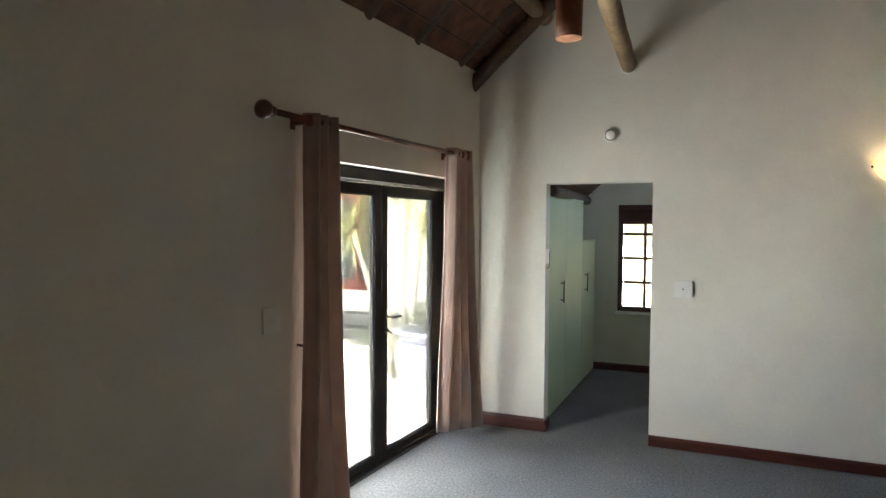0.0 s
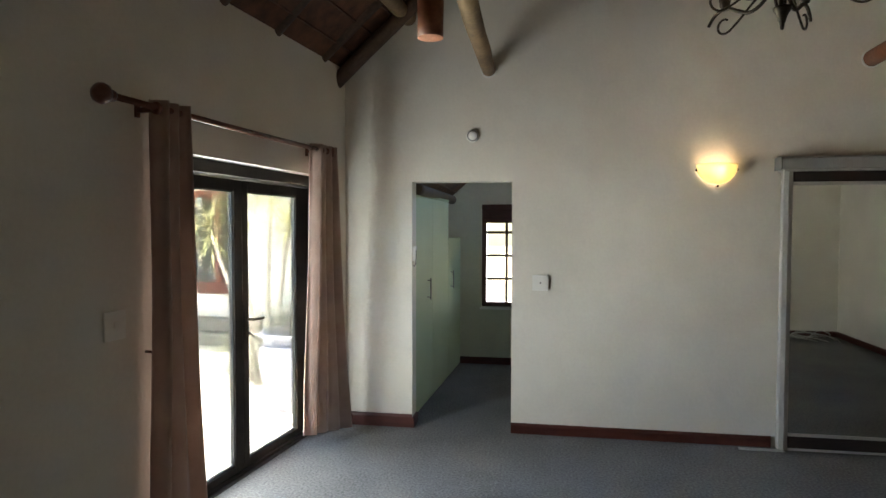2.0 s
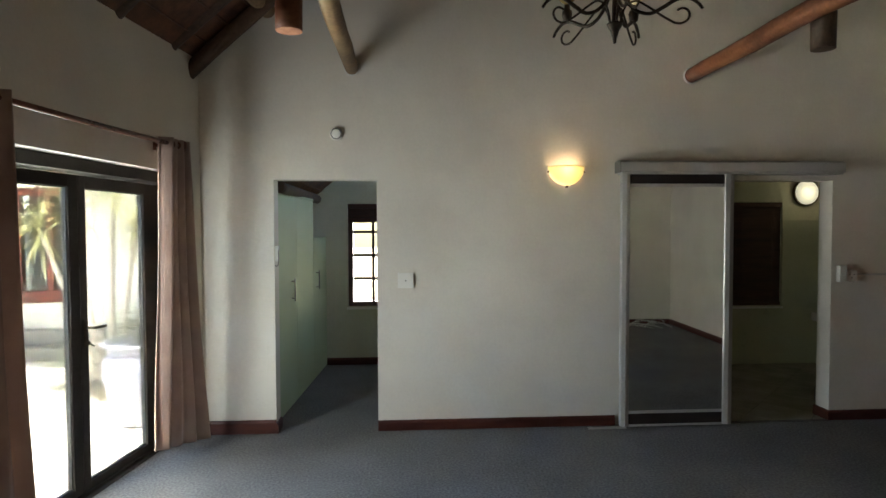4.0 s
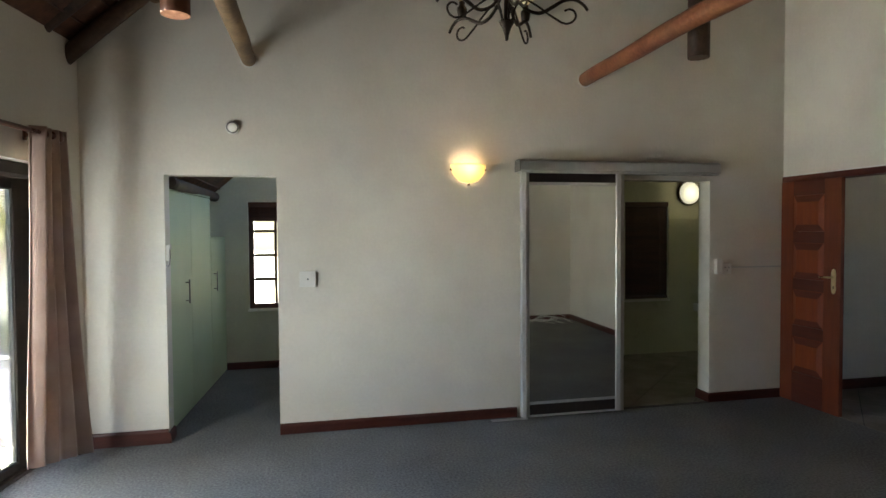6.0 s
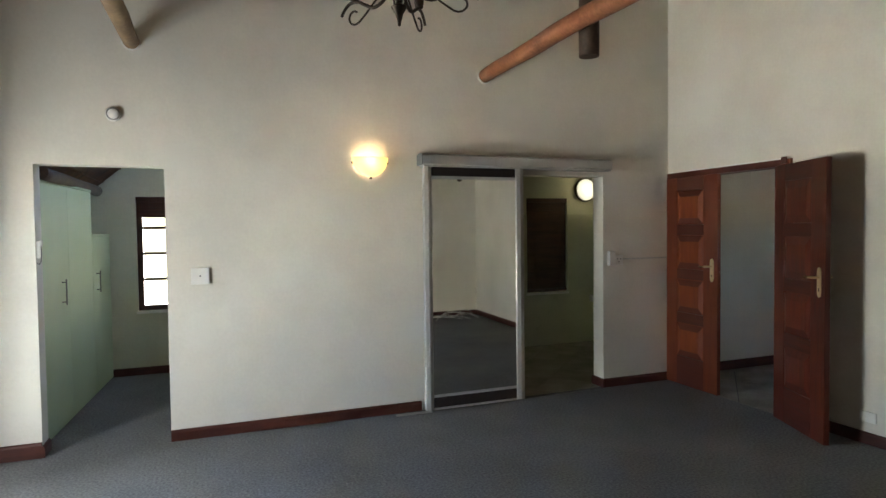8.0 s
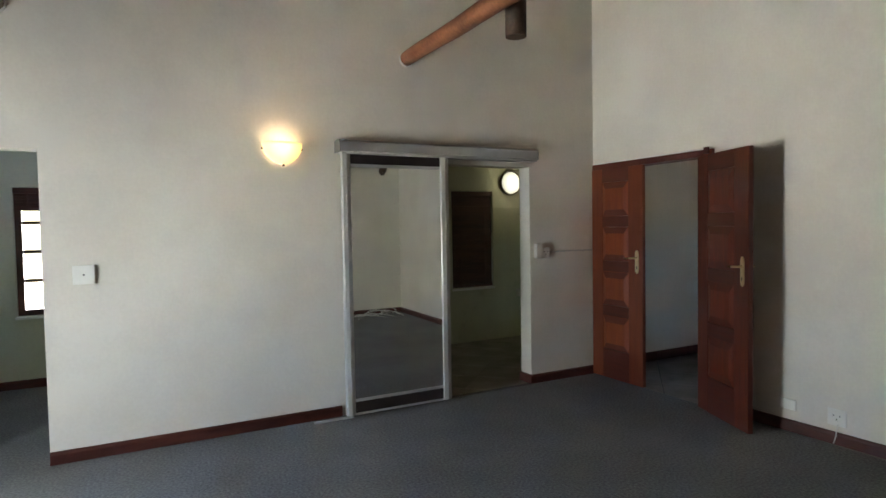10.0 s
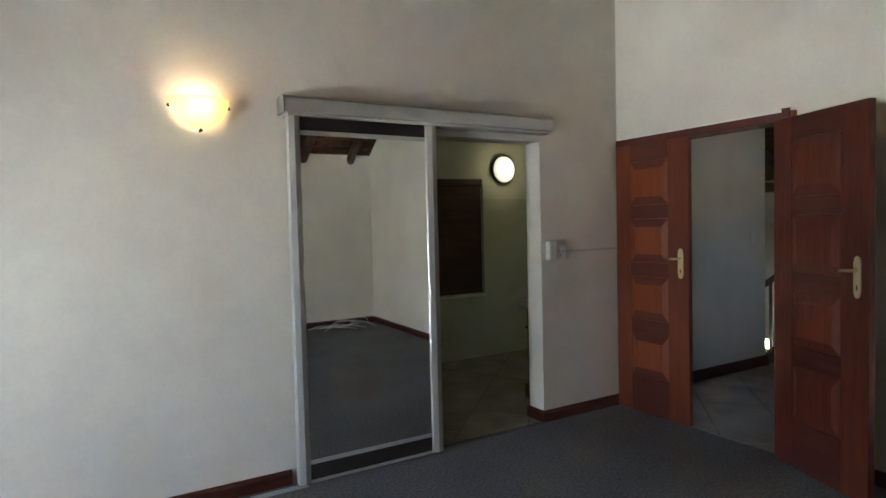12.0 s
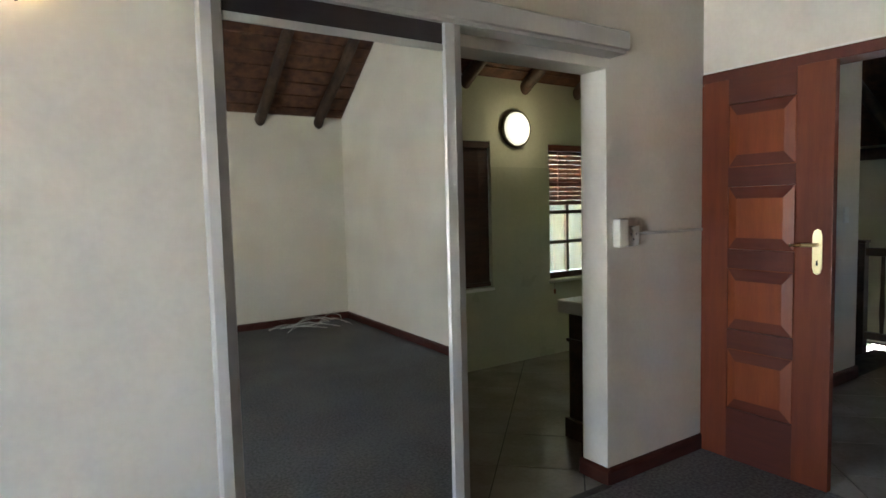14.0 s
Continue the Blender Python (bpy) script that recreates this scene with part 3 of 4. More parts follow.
def panel_door(name, m, label, W=0.655, wood=(MAHOGANY, MAHOGANY_DARK, MAHOGANY_PANEL, MAHOGANY_BEVEL_SHADED)):
    """A panelled leaf: hinge at the origin, width along x, faces at y = 0 and y = -0.04."""
    H, T = 2.042, 0.04
    th = thing(name, m, label, "door", "leaves of the double door")
    px0, px1 = 0.145, W - 0.168
    zs = [(c - 0.164, c + 0.164) for c in (0.455, 0.888, 1.318, 1.748)]
    for a, b in ((0.0, px0), (px1, W)):
        s = bm_new()
        box(s, a, b, -T, 0, 0.012, H, 0.003)
        part("stile", s, wood[0], th)
    edges = [(0.012, zs[0][0])] + [(zs[k][1], zs[k + 1][0]) for k in range(3)] + [(zs[3][1], H)]
    for a, b in edges:
        s = bm_new()
        box(s, px0, px1, -T, 0, a, b)
        part("rail", s, wood[1], th)
    for a, b in zs:
        s = bm_new()
        box(s, px0 + 0.001, px1 - 0.001, -T + 0.014, -0.014, a + 0.001, b - 0.001)
        for y0, y1 in ((-0.002, 0.011), (-T + 0.002, -T - 0.011)):
            o = [(px0 + 0.004, a + 0.004), (px1 - 0.004, a + 0.004), (px1 - 0.004, b - 0.004), (px0 + 0.004, b - 0.004)]
            q = [(px0 + 0.052, a + 0.062), (px1 - 0.052, a + 0.062), (px1 - 0.052, b - 0.062), (px0 + 0.052, b - 0.062)]
            vo, vi = [s.verts.new((x, y0, z)) for x, z in o], [s.verts.new((x, y1, z)) for x, z in q]
            s.faces.new(vi)
            for k in range(4):
                f = s.faces.new((vo[k], vo[(k + 1) % 4], vi[(k + 1) % 4], vi[k]))
                # top and bottom bevels take the darkened wood, standing in for shade
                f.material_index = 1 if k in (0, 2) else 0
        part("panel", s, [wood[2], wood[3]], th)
    for side in (1, -1):
        y = 0 if side == 1 else -T
        s = bm_new()
        px, pz = W - 0.062, 1.16
        prof = [(-0.021, -0.075), (-0.014, -0.10), (0, -0.108), (0.014, -0.10), (0.021, -0.075), (0.021, 0.075), (0.014, 0.10), (0, 0.108), (-0.014, 0.10), (-0.021, 0.075)]
        t = bmesh.new()
        prism(t, [(px + u, pz + z) for u, z in prof], "y", y + side * 0.0003, y + side * 0.007)
        join(s, t)
        plate = part("handle_plate", s, BRASS_BRIGHT, th, "polished brass handle plate")
        s = bm_new()
        tube(s, [(px, y + side * 0.006, pz + 0.035), (px, y + side * 0.045, pz + 0.035), (px - 0.015, y + side * 0.052, pz + 0.035), (px - 0.105, y + side * 0.05, pz + 0.03)], [0.009, 0.009, 0.009, 0.007], 10)
        part("lever", s, BRASS, plate)
        s = bm_new()
        box(s, px - 0.004, px + 0.004, y + side * 0.0065, y + side * 0.0078, pz - 0.065, pz - 0.04)
        part("keyhole", s, SLOT, plate)
    for z in (0.25, 1.0, 1.8):
        s = bm_new()
        tube(s, [(-0.004, 0.004, z - 0.05), (-0.004, 0.004, z + 0.05)], 0.006, 8)
        part("hinge", s, BRASS, th)
    return th


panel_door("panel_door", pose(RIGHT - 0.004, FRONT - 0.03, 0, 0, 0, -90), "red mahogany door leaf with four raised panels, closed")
# the open leaf takes the darkened set, with shade put into the wood
panel_door("panel_door", pose(4.422, 3.545, 0, 0, 0, -111.7), "mahogany door leaf with raised panels, swung open, its shade in the colour", 0.662, (SHADED_STILE, SHADED_RAIL, SHADED_PANEL, SHADED_STILE))
bm = bm_new()
box(bm, RIGHT - 0.05, RIGHT - 0.0345, DD[0] + 0.02, DD[0] + 0.065, 2.06, 2.115, 0.003)
solid("door_catch", bm, SKIRT, "small dark wooden catch block on the door head", "door catch")

# ---- sliding mirror door and its rail ----
rail = thing("sliding_door_rail", pose(0, FRONT, 0), "silver aluminium top rail cover of the sliding mirror door", "door rail")
rb = bm_new()
prism(rb, [(-0.001, 2.113), (-0.001, 2.203), (-0.10, 2.210), (-0.128, 2.200), (-0.135, 2.190), (-0.135, 2.118), (-0.128, 2.113)], "x", 1.795, 3.692)
part("cover", rb, ALU, rail)
rb = bm_new()
box(rb, 1.81, 3.68, -0.125, -0.02, 2.098, 2.1125)
part("track", rb, ALU, rail)
rb = bm_new()
prism(rb, [(-0.002, 2.111), (-0.002, 2.205), (-0.10, 2.212), (-0.130, 2.202), (-0.138, 2.191), (-0.138, 2.116), (-0.130, 2.111)], "x", 1.788, 1.7945)
part("end_cap", rb, VENT, rail, "dark grey end cap")

MY = FRONT - 0.095
sd = thing("mirror_door", pose(0, MY, 0), "full-height sliding mirror door with silver stiles, half open", "sliding door")
for a, b in ((1.812, 1.885), (2.68, 2.762)):
    prof = [(a, 0.0), (a, 0.028), (b, 0.028), (b, 0.0), (b - 0.006, -0.012), ((a + b) / 2, -0.022), (a + 0.006, -0.012)]
    t = bmesh.new()
    prism(t, [(x, y) for x, y in prof], "z", 0.022, 2.108)
    part("stile", t, ALU, sd)
for z0, z1 in ((2.022, 2.102), (0.034, 0.124)):
    s = bm_new()
    box(s, 1.885, 2.68, -0.002, 0.02, z0, z1, 0.002)
    part("strip", s, BLACK_STRIP, sd, "dark wood-grain strip")
for z0, z1 in ((1.996, 2.022), (0.124, 0.147), (2.102, 2.109), (0.016, 0.034)):
    s = bm_new()
    box(s, 1.885, 2.68, -0.006, 0.018, z0, z1, 0.002)
    part("cross_bar", s, ALU, sd)
s = bm_new()
box(s, 1.885, 2.68, 0.0, 0.006, 0.147, 1.996)
part("mirror", s, MIRROR, sd, "silvered mirror pane")
bm = bm_new()
for y in (0.0, 0.028):
    box(bm, 1.55, 1.87, FRONT - 0.10 + y, FRONT - 0.085 + y, 0.0, 0.008, 0.002)
solid("floor_guide", bm, ALU, "short aluminium floor guide beside the mirror door", "door track")
bm = bm_new()
box(bm, BD[0], BD[1], FRONT - 0.03, FRONT + 0.01, 0.0, 0.006, 0.002)
solid("trim", bm, GROUT, "dark carpet edge strip in the bathroom doorway", "trim", kind="structure")


# ---- wall fittings of the main room ----
def wall_plate(name, m, w, h, label, category, rocker=None, material=PLASTIC, d=0.011):
    """A plate on a wall: x along it, y out of it."""
    th = thing(name, m, label, category)
    b = bm_new()
    box(b, -w / 2, w / 2, 0.0005, d, -h / 2, h / 2, 0.003)
    part("plate", b, material, th)
    if rocker == "switch":
        b = bm_new()
        box(b, -0.009, 0.009, d, d + 0.004, -0.014, 0.014, 0.002)
        part("rocker", b, PLASTIC, th)
    if rocker == "button":
        b = bm_new()
        lathe(b, [(0.002, -0.001), (0.006, 0.0), (0.005, 0.004), (0.001, 0.005)], (0, d, 0), 12, "y")
        b.transform(Matrix.Translation((0, d, 0)) @ Matrix.Diagonal((1, -1, 1, 1)) @ Matrix.Translation((0, -d, 0)))
        part("button", b, SLOT, th)
    if rocker == "socket":
        for x, z in ((-0.02, 0.012), (0.02, 0.012), (0.0, -0.014)):
            b = bm_new()
            tube(b, [(x, d - 0.001, z), (x, d + 0.0006, z)], 0.005, 10)
            part("pin_hole", b, SLOT, th)
        b = bm_new()
        box(b, -0.012, 0.012, d, d + 0.005, 0.034, 0.05, 0.002)
        part("rocker", b, PLASTIC, th)
    return th


ON_FRONT = lambda x, z: pose(x, FRONT, z, 0, 0, 180)
ON_RIGHT = lambda y, z: pose(right_x(y), y, z, 0, 0, 90)
wall_plate("dimmer_switch", ON_FRONT(0.050, 1.237), 0.128, 0.125, "square white light switch plate beside the doorway", "switch", "button", d=0.016)
wall_plate("light_switch", LEFT @ pose(2.425, 0, 1.228), 0.12, 0.135, "pale switch plate in the shade of the curtain", "switch", "switch")
wall_plate("power_socket", ON_RIGHT(2.54, 0.185), 0.12, 0.115, "white power socket above the skirting", "socket", "socket")
wall_plate("blank_plate", ON_RIGHT(2.87, 0.195), 0.115, 0.075, "blank white cover plate above the skirting", "cover plate")
wall_plate("power_socket", ON_FRONT(3.846, 1.245), 0.09, 0.10, "white surface power socket on the plaster", "socket", "socket", d=0.03)
bm = bm_new()
box(bm, 3.727, 3.794, FRONT - 0.045, FRONT - 0.0005, 1.195, 1.335, 0.008)
solid("plug_adaptor", bm, PLASTIC, "upright white plug-in unit beside a wall socket", "adaptor")
bm = bm_new()
box(bm, 3.893, RIGHT - 0.002, FRONT - 0.014, FRONT - 0.0005, 1.248, 1.262, 0.002)
solid("cable_duct", bm, PLASTIC_GREY, "thin painted cable duct along the wall", "cable duct")
bm = bm_new()
tube(bm, [(RIGHT + 0.018, 2.53, 0.14), (RIGHT + 0.0, 2.528, 0.11), (RIGHT + 0.004, 2.535, 0.06), (RIGHT + 0.004, 2.55, 0.012)], 0.004, 8)
solid("cable", bm, CABLE, "white cable running down from the socket", "cable")

sm = thing("smoke_detector", pose(-0.50, FRONT, 2.424), "round white smoke detector high on the wall", "smoke detector")
b = bm_new()
lathe(b, [(0.002, 0.0005), (0.052, 0.0005), (0.053, 0.012), (0.047, 0.02), (0.002, 0.021)], n=28, axis="y")
part("base", b, PLASTIC, sm)
b = bm_new()
lathe(b, [(0.034, 0.02), (0.037, 0.02), (0.036, 0.025), (0.030, 0.028), (0.002, 0.029)], n=28, axis="y")
part("cap", b, PLASTIC, sm)
b = bm_new()
lathe(b, [(0.0375, 0.0205), (0.0455, 0.0205), (0.0455, 0.0250), (0.0375, 0.0250)], n=28, axis="y")
part("vent_ring", b, VENT, sm)

sensor = thing("door_sensor", pose(D1[0], FRONT + 0.03, 1.46), "small white alarm sensor on the doorway edge", "sensor")
b = bm_new()
box(b, 0.0005, 0.024, -0.02, 0.03, -0.06, 0.06, 0.004)
part("body", b, PLASTIC, sensor)
b = bm_new()
box(b, 0.024, 0.034, -0.022, 0.022, 0.03, 0.068, 0.004)
part("lens", b, CERAMIC, sensor)

b = bm_new()
tube(b, [(0.028, -0.01, 0.03), (0.030, -0.012, -0.03), (0.026, -0.014, -0.085), (0.012, -0.016, -0.105), (0.003, -0.016, -0.09)], 0.003, 6)
part("wire", b, SLOT, sensor, "thin dark wire loop")

# wall lamp: a half bowl of frosted glass held by three clips
wl = thing("wall_lamp", pose(1.375, FRONT, 2.125), "lit half-bowl wall lamp of frosted glass", "wall lamp")
b = bm_new()
grid = []
for r in range(13):
    f = r / 12
    z = -0.112 + 0.155 * f
    half = 0.152 * math.sqrt(max(0.0, 1 - ((1 - f) ** 2) * 0.985))
    row = []
    for k in range(21):
        a = math.pi * k / 20
        row.append(b.verts.new((half * math.cos(a), -0.012 - 0.10 * math.sin(a) * (0.25 + 0.75 * f ** 0.6), z)))
    grid.append(row)
for r0, r1 in zip(grid, grid[1:]):
    for k in range(20):
        b.faces.new((r0[k], r0[k + 1], r1[k + 1], r1[k])).smooth = True
ob = part("shade", b, SHADE, wl, "glowing frosted glass shade")
md = ob.modifiers.new("thick", "SOLIDIFY")
md.thickness = 0.004
b = bm_new()
box(b, -0.055, 0.055, -0.016, -0.0005, -0.05, 0.05, 0.004)
part("back_plate", b, STEEL, wl)
for x, y, z in ((-0.148, -0.014, 0.0), (0.148, -0.014, 0.0), (0.0, -0.045, -0.126)):
    b = bm_new()
    tube(b, [(x, -0.0005, z), (x, y, z)], 0.006, 10)
    lathe(b, [(0.002, -0.006), (0.009, -0.005), (0.010, 0.0), (0.008, 0.006), (0.002, 0.007)], (x, y, z), 14, "y")
    part("clip", b, IRON, wl)

# ---- chandelier ----
ch = thing("chandelier", pose(0.885, 2.335, 2.39), "wrought iron chandelier with scrolled arms and amber glass shades", "chandelier")
b = bm_new()
lathe(b, [(0.001, 0.0), (0.006, 0.003), (0.008, 0.02), (0.017, 0.05), (0.030, 0.072), (0.032, 0.078), (0.024, 0.083), (0.012, 0.088), (0.010, 0.2), (0.022, 0.24), (0.030, 0.30), (0.016, 0.36), (0.010, 0.42), (0.010, 0.60), (0.002, 0.61)], n=20)
part("stem", b, IRON, ch)
b = bm_new()
top_z = roof_z(0.885, 2.335) - 2.39
for k in range(int((top_z - 0.62) / 0.034)):
    z = 0.615 + 0.034 * k
    pts = [(0.010 * math.cos(a), 0.0, z + 0.022 * math.sin(a)) for a in [math.tau * j / 8 for j in range(9)]]
    if k % 2:
        pts = [(y, x, z2) for x, y, z2 in pts]
    tube(b, pts, 0.0028, 5)
part("chain", b, IRON, ch)
for arm, deg in enumerate((-20, 124, 52, 196, 268)):
    rot = Matrix.Rotation(math.radians(deg), 4, "Z") @ Matrix.Diagonal((1.1, 1.1, 1, 1))
    b = bm_new()
    # the main ribbed arm: dips, then rises and droops at its tip
    ctrl = [(0.012, 0.25), (0.03, 0.18), (0.07, 0.125), (0.12, 0.105), (0.165, 0.125), (0.205, 0.148), (0.245, 0.150), (0.275, 0.130), (0.292, 0.105)]
    arm_pts = smooth([(x, 0, z) for x, z in ctrl])
    tube(b, arm_pts, [0.0078 - 0.0025 * abs(2 * k / (len(arm_pts) - 1) - 1) for k in range(len(arm_pts))], 8)
    b.transform(rot)
    a_ob = part("arm", b, IRON, ch)
    b = bm_new()
    pts = [(0.02, 0, 0.085), (0.035, 0, 0.140), (0.07, 0, 0.160), (0.11, 0, 0.135), (0.16, 0, 0.092), (0.20, 0, 0.062)]
    for j in range(11):
        a = -2.2 + j * 0.44
        r = 0.036 - 0.0016 * j
        pts.append((0.222 + r * math.cos(a), 0, 0.091 + r * math.sin(a)))
    tube(b, smooth(pts, 3), 0.0042, 7)
    b.transform(rot)
    part("scroll", b, IRON, a_ob)
    b = bm_new()
    lathe(b, [(0.004, 0.118), (0.016, 0.125), (0.020, 0.155), (0.018, 0.165), (0.012, 0.17), (0.011, 0.19), (0.002, 0.191)], (0.222, 0, 0.033), 16)
    b.transform(rot)
    part("cup", b, IRON, a_ob)
    b = bm_new()
    lathe(b, [(0.014, 0.185), (0.030, 0.20), (0.042, 0.225), (0.046, 0.255), (0.042, 0.285), (0.046, 0.30), (0.043, 0.30), (0.038, 0.285), (0.042, 0.255), (0.038, 0.228), (0.027, 0.205)], (0.222, 0, 0), 20)
    b.transform(rot)
    b.transform(Matrix.Translation((0, 0, 0.045)))
    part("shade", b, AMBER if arm == 2 else AMBER_OFF, a_ob, "lit amber glass shade" if arm == 2 else "amber glass shade")

# loose white wires in the back corner
bm = bm_new()
rng = random.Random(4)
for k in range(11):
    x, y = 3.72 + 0.05 * k + rng.random() * 0.1, BACK + 0.08 + rng.random() * 0.30
    a, length, rise = (0.25 + 0.5 * rng.random()) * (1 if k % 2 else -1), 0.45 + rng.random() * 0.4, 0.02 + rng.random() * 0.10
    pts = []
    for j in range(13):
        f = j / 12 - 0.5
        pts.append((min(4.43, max(3.45, x + math.cos(a) * length * f)), max(BACK + 0.03, y + 0.7 * math.sin(a) * length * f + 0.05 * math.sin(6 * f + k)), 0.006 + rise * (1 - 4 * f * f)))
    tube(bm, pts, 0.004, 6)
solid("cable_tangle", bm, CABLE, "loose tangle of thin white cables on the carpet", "cables")

# ---- dressing room behind the first doorway ----
CB = 7.30
bm = bm_new()
WX = (-0.655, 0.20)
WZ = (0.705, 1.965)
box(bm, -1.95, WX[0], CB, CB + 0.2, -0.05, 3.2)
box(bm, WX[1], 1.1, CB, CB + 0.2, -0.05, 3.2)
box(bm, WX[0], WX[1], CB, CB + 0.2, -0.05, WZ[0])
box(bm, WX[0], WX[1], CB, CB + 0.2, WZ[1], 3.2)
solid("wall_dressing_end", bm, CREAM, "cream painted wall with a small paned window", "wall", kind="structure")
bm = bm_new()
box(bm, -1.95, -1.75, FRONT_BACK, CB, -0.05, 3.2)
box(bm, 1.0, 1.1, FRONT_BACK, CB, -0.05, 3.2)
box(bm, -1.75, D1[0], FRONT_BACK, FRONT_BACK + 0.006, 0, 3.2)
box(bm, D1[1], 1.0, FRONT_BACK, FRONT_BACK + 0.006, 0, 3.2)
solid("wall_dressing_sides", bm, CREAM, "cream painted dressing room walls", "wall", kind="structure")
bm = bm_new()
prism(bm, [(-2.0, 1.22), (-2.0, 1.34), (1.2, 4.1), (1.2, 3.98)], "y", FRONT_BACK, CB + 0.2)
for k in range(14):
    x = -1.3 + 0.17 * k
    tube(bm, [(x, FRONT_BACK, 1.22 + 0.8625 * (x + 2.0) - 0.004), (x, CB, 1.22 + 0.8625 * (x + 2.0) - 0.004)], 0.009, 4)
solid("ceiling_dressing", bm, THATCH, "dark boarded sloping ceiling", "ceiling", kind="structure")
pole("rafter", (-1.02, FRONT_BACK + 0.1, 2.02), (-1.02, CB + 0.02, 2.02), 0.05, 0.055, POLE_DARK, "dark round purlin over the cupboards")
skirting("baseboard", (1.0, CB), (-0.92, CB))


def paned_window(name, m, w, h, cols, rows_n, label, blind=0, blind_mat=BLIND_DARK, slats=0, drop=0.0, tilt=0.4, glass=GLASS):
    """A timber window in an opening: x across, y outwards, z up from the opening's foot."""
    th = thing(name, m, label, "window", kind="structure")
    f = 0.058
    b = bm_new()
    box(b, 0.001, f, 0.06, 0.12, 0.001, h - 0.001, 0.004)
    box(b, w - f, w - 0.001, 0.06, 0.12, 0.001, h - 0.001, 0.004)
    box(b, f, w - f, 0.06, 0.12, 0.001, f, 0.004)
    box(b, f, w - f, 0.06, 0.12, h - f, h - 0.001, 0.004)
    part("window_frame", b, WINDOW_WOOD, th)
    iw, ih = (w - 2 * f), (h - 2 * f)
    for k in range(1, cols):
        b = bm_new()
        x = f + iw * k / cols
        box(b, x - 0.016, x + 0.016, 0.074, 0.106, f, h - f, 0.003)
        part("glazing_bar", b, WINDOW_WOOD, th)
    for k in range(1, rows_n):
        b = bm_new()
        z = f + ih * k / rows_n
        box(b, f, w - f, 0.076, 0.104, z - 0.016, z + 0.016, 0.003)
        part("glazing_bar", b, WINDOW_WOOD, th)
    for c in range(cols):
        for r in range(rows_n):
            b = bm_new()
            box(b, f + iw * c / cols + 0.008, f + iw * (c + 1) / cols - 0.008, 0.088, 0.092, f + ih * r / rows_n + 0.008, f + ih * (r + 1) / rows_n - 0.008)
            p = part("pane", b, glass, th)
            p.visible_shadow = glass != GLASS
    b = bm_new()
    box(b, -0.015, w + 0.015, -0.02, 0.0, -0.028, -0.002, 0.004)
    part("window_sill", b, PLASTIC, th, "white painted sill")
    if blind:
        bl = thing("blind", m, "wooden slatted blind " + ("fully lowered" if drop > h - 0.1 else "partly raised"), "blind")
        b = bm_new()
        box(b, 0.004, w - 0.004, 0.0, 0.05, h - 0.06, h - 0.004, 0.003)
        part("head_rail", b, blind_mat, bl)
        for k in range(slats):
            z = h - 0.062 - (drop - 0.10) * (k + 0.4) / slats
            b = bm_new()
            t = bmesh.new()
            box(t, 0.008, w - 0.008, -0.022, 0.022, -0.0016, 0.0016)
            join(b, t, Matrix.Translation((0, 0.026, z)) @ Matrix.Rotation(tilt, 4, "X"))
            part("slat", b, blind_mat, bl)
        b = bm_new()
        box(b, 0.006, w - 0.006, 0.006, 0.046, h - drop, h - drop + 0.036, 0.004)
        part("bottom_rail", b, blind_mat, bl)
        for x in (0.12, w - 0.12):
            b = bm_new()
            box(b, x - 0.009, x + 0.009, -0.001, 0.0005, h - drop + 0.03, h - 0.05)
            part("tape", b, blind_mat, bl)
    return th


paned_window("window_1", pose(WX[0], CB, WZ[0]), WX[1] - WX[0], WZ[1] - WZ[0], 3, 4, "dark timber paned window with a raised blind", 1, BLIND_DARK, 9, 0.23, 1.3, FROSTED)

# cupboards along the dressing room's side, standing a little off square
CUP = pose(-1.045, 5.06, 0, 0, 0, 90 - 3.4)


def cupboard(x0, x1, h, label, handles, doors):
    th = thing("cupboard", CUP @ pose(x0, 0, 0), label, "cupboard", "fitted cupboards")
    w = x1 - x0
    b = bm_new()
    box(b, 0, w, 0.02, 0.55, 0.0, h - 0.022, 0.002)
    part("body", b, MINT, th)
    b = bm_new()
    box(b, -0.004, w + 0.004, -0.004, 0.552, h - 0.02, h, 0.003)
    part("top", b, MINT, th)
    for k in range(doors):
        a, c = w * k / doors + 0.0015, w * (k + 1) / doors - 0.0015
        b = bm_new()
        box(b, a, c, 0.0, 0.018, 0.012, h - 0.024, 0.002)
        d = part("door", b, MINT, th)
        hx = handles[k]
        if hx is not None:
            b = bm_new()
            tube(b, [(hx, -0.034, 0.99), (hx, -0.034, 1.20)], 0.006, 10)
            for z in (1.015, 1.175):
                tube(b, [(hx, -0.034, z), (hx, 0.0, z)], 0.005, 8)
            part("handle", b, NICKEL, d, "dull steel bar handle")
    return th


cupboard(0.0, 1.52, 1.985, "tall pale mint cupboard with steel bar handles", [0.55, None], 2)
cupboard(1.525, 2.235, 1.56, "low pale mint cupboard beside the tall one", [0.12], 1)

# ---- bathroom ----
BB = 6.97
BW1, BW2 = (3.99, 4.61), (5.29, 5.92)
BZ = (0.705, 1.965)
bm = bm_new()
xs = [2.2, BW1[0], BW1[1], BW2[0], BW2[1], 6.4]
for k in range(0, 5, 2):
    box(bm, xs[k], xs[k + 1], BB, BB + 0.2, -0.05, 2.6)
for w in (BW1, BW2):
    box(bm, w[0], w[1], BB, BB + 0.2, -0.05, BZ[0])
    box(bm, w[0], w[1], BB, BB + 0.2, BZ[1], 2.6)
solid("wall_bathroom_end", bm, CREAM, "cream bathroom wall with two small windows", "wall", kind="structure")
bm = bm_new()
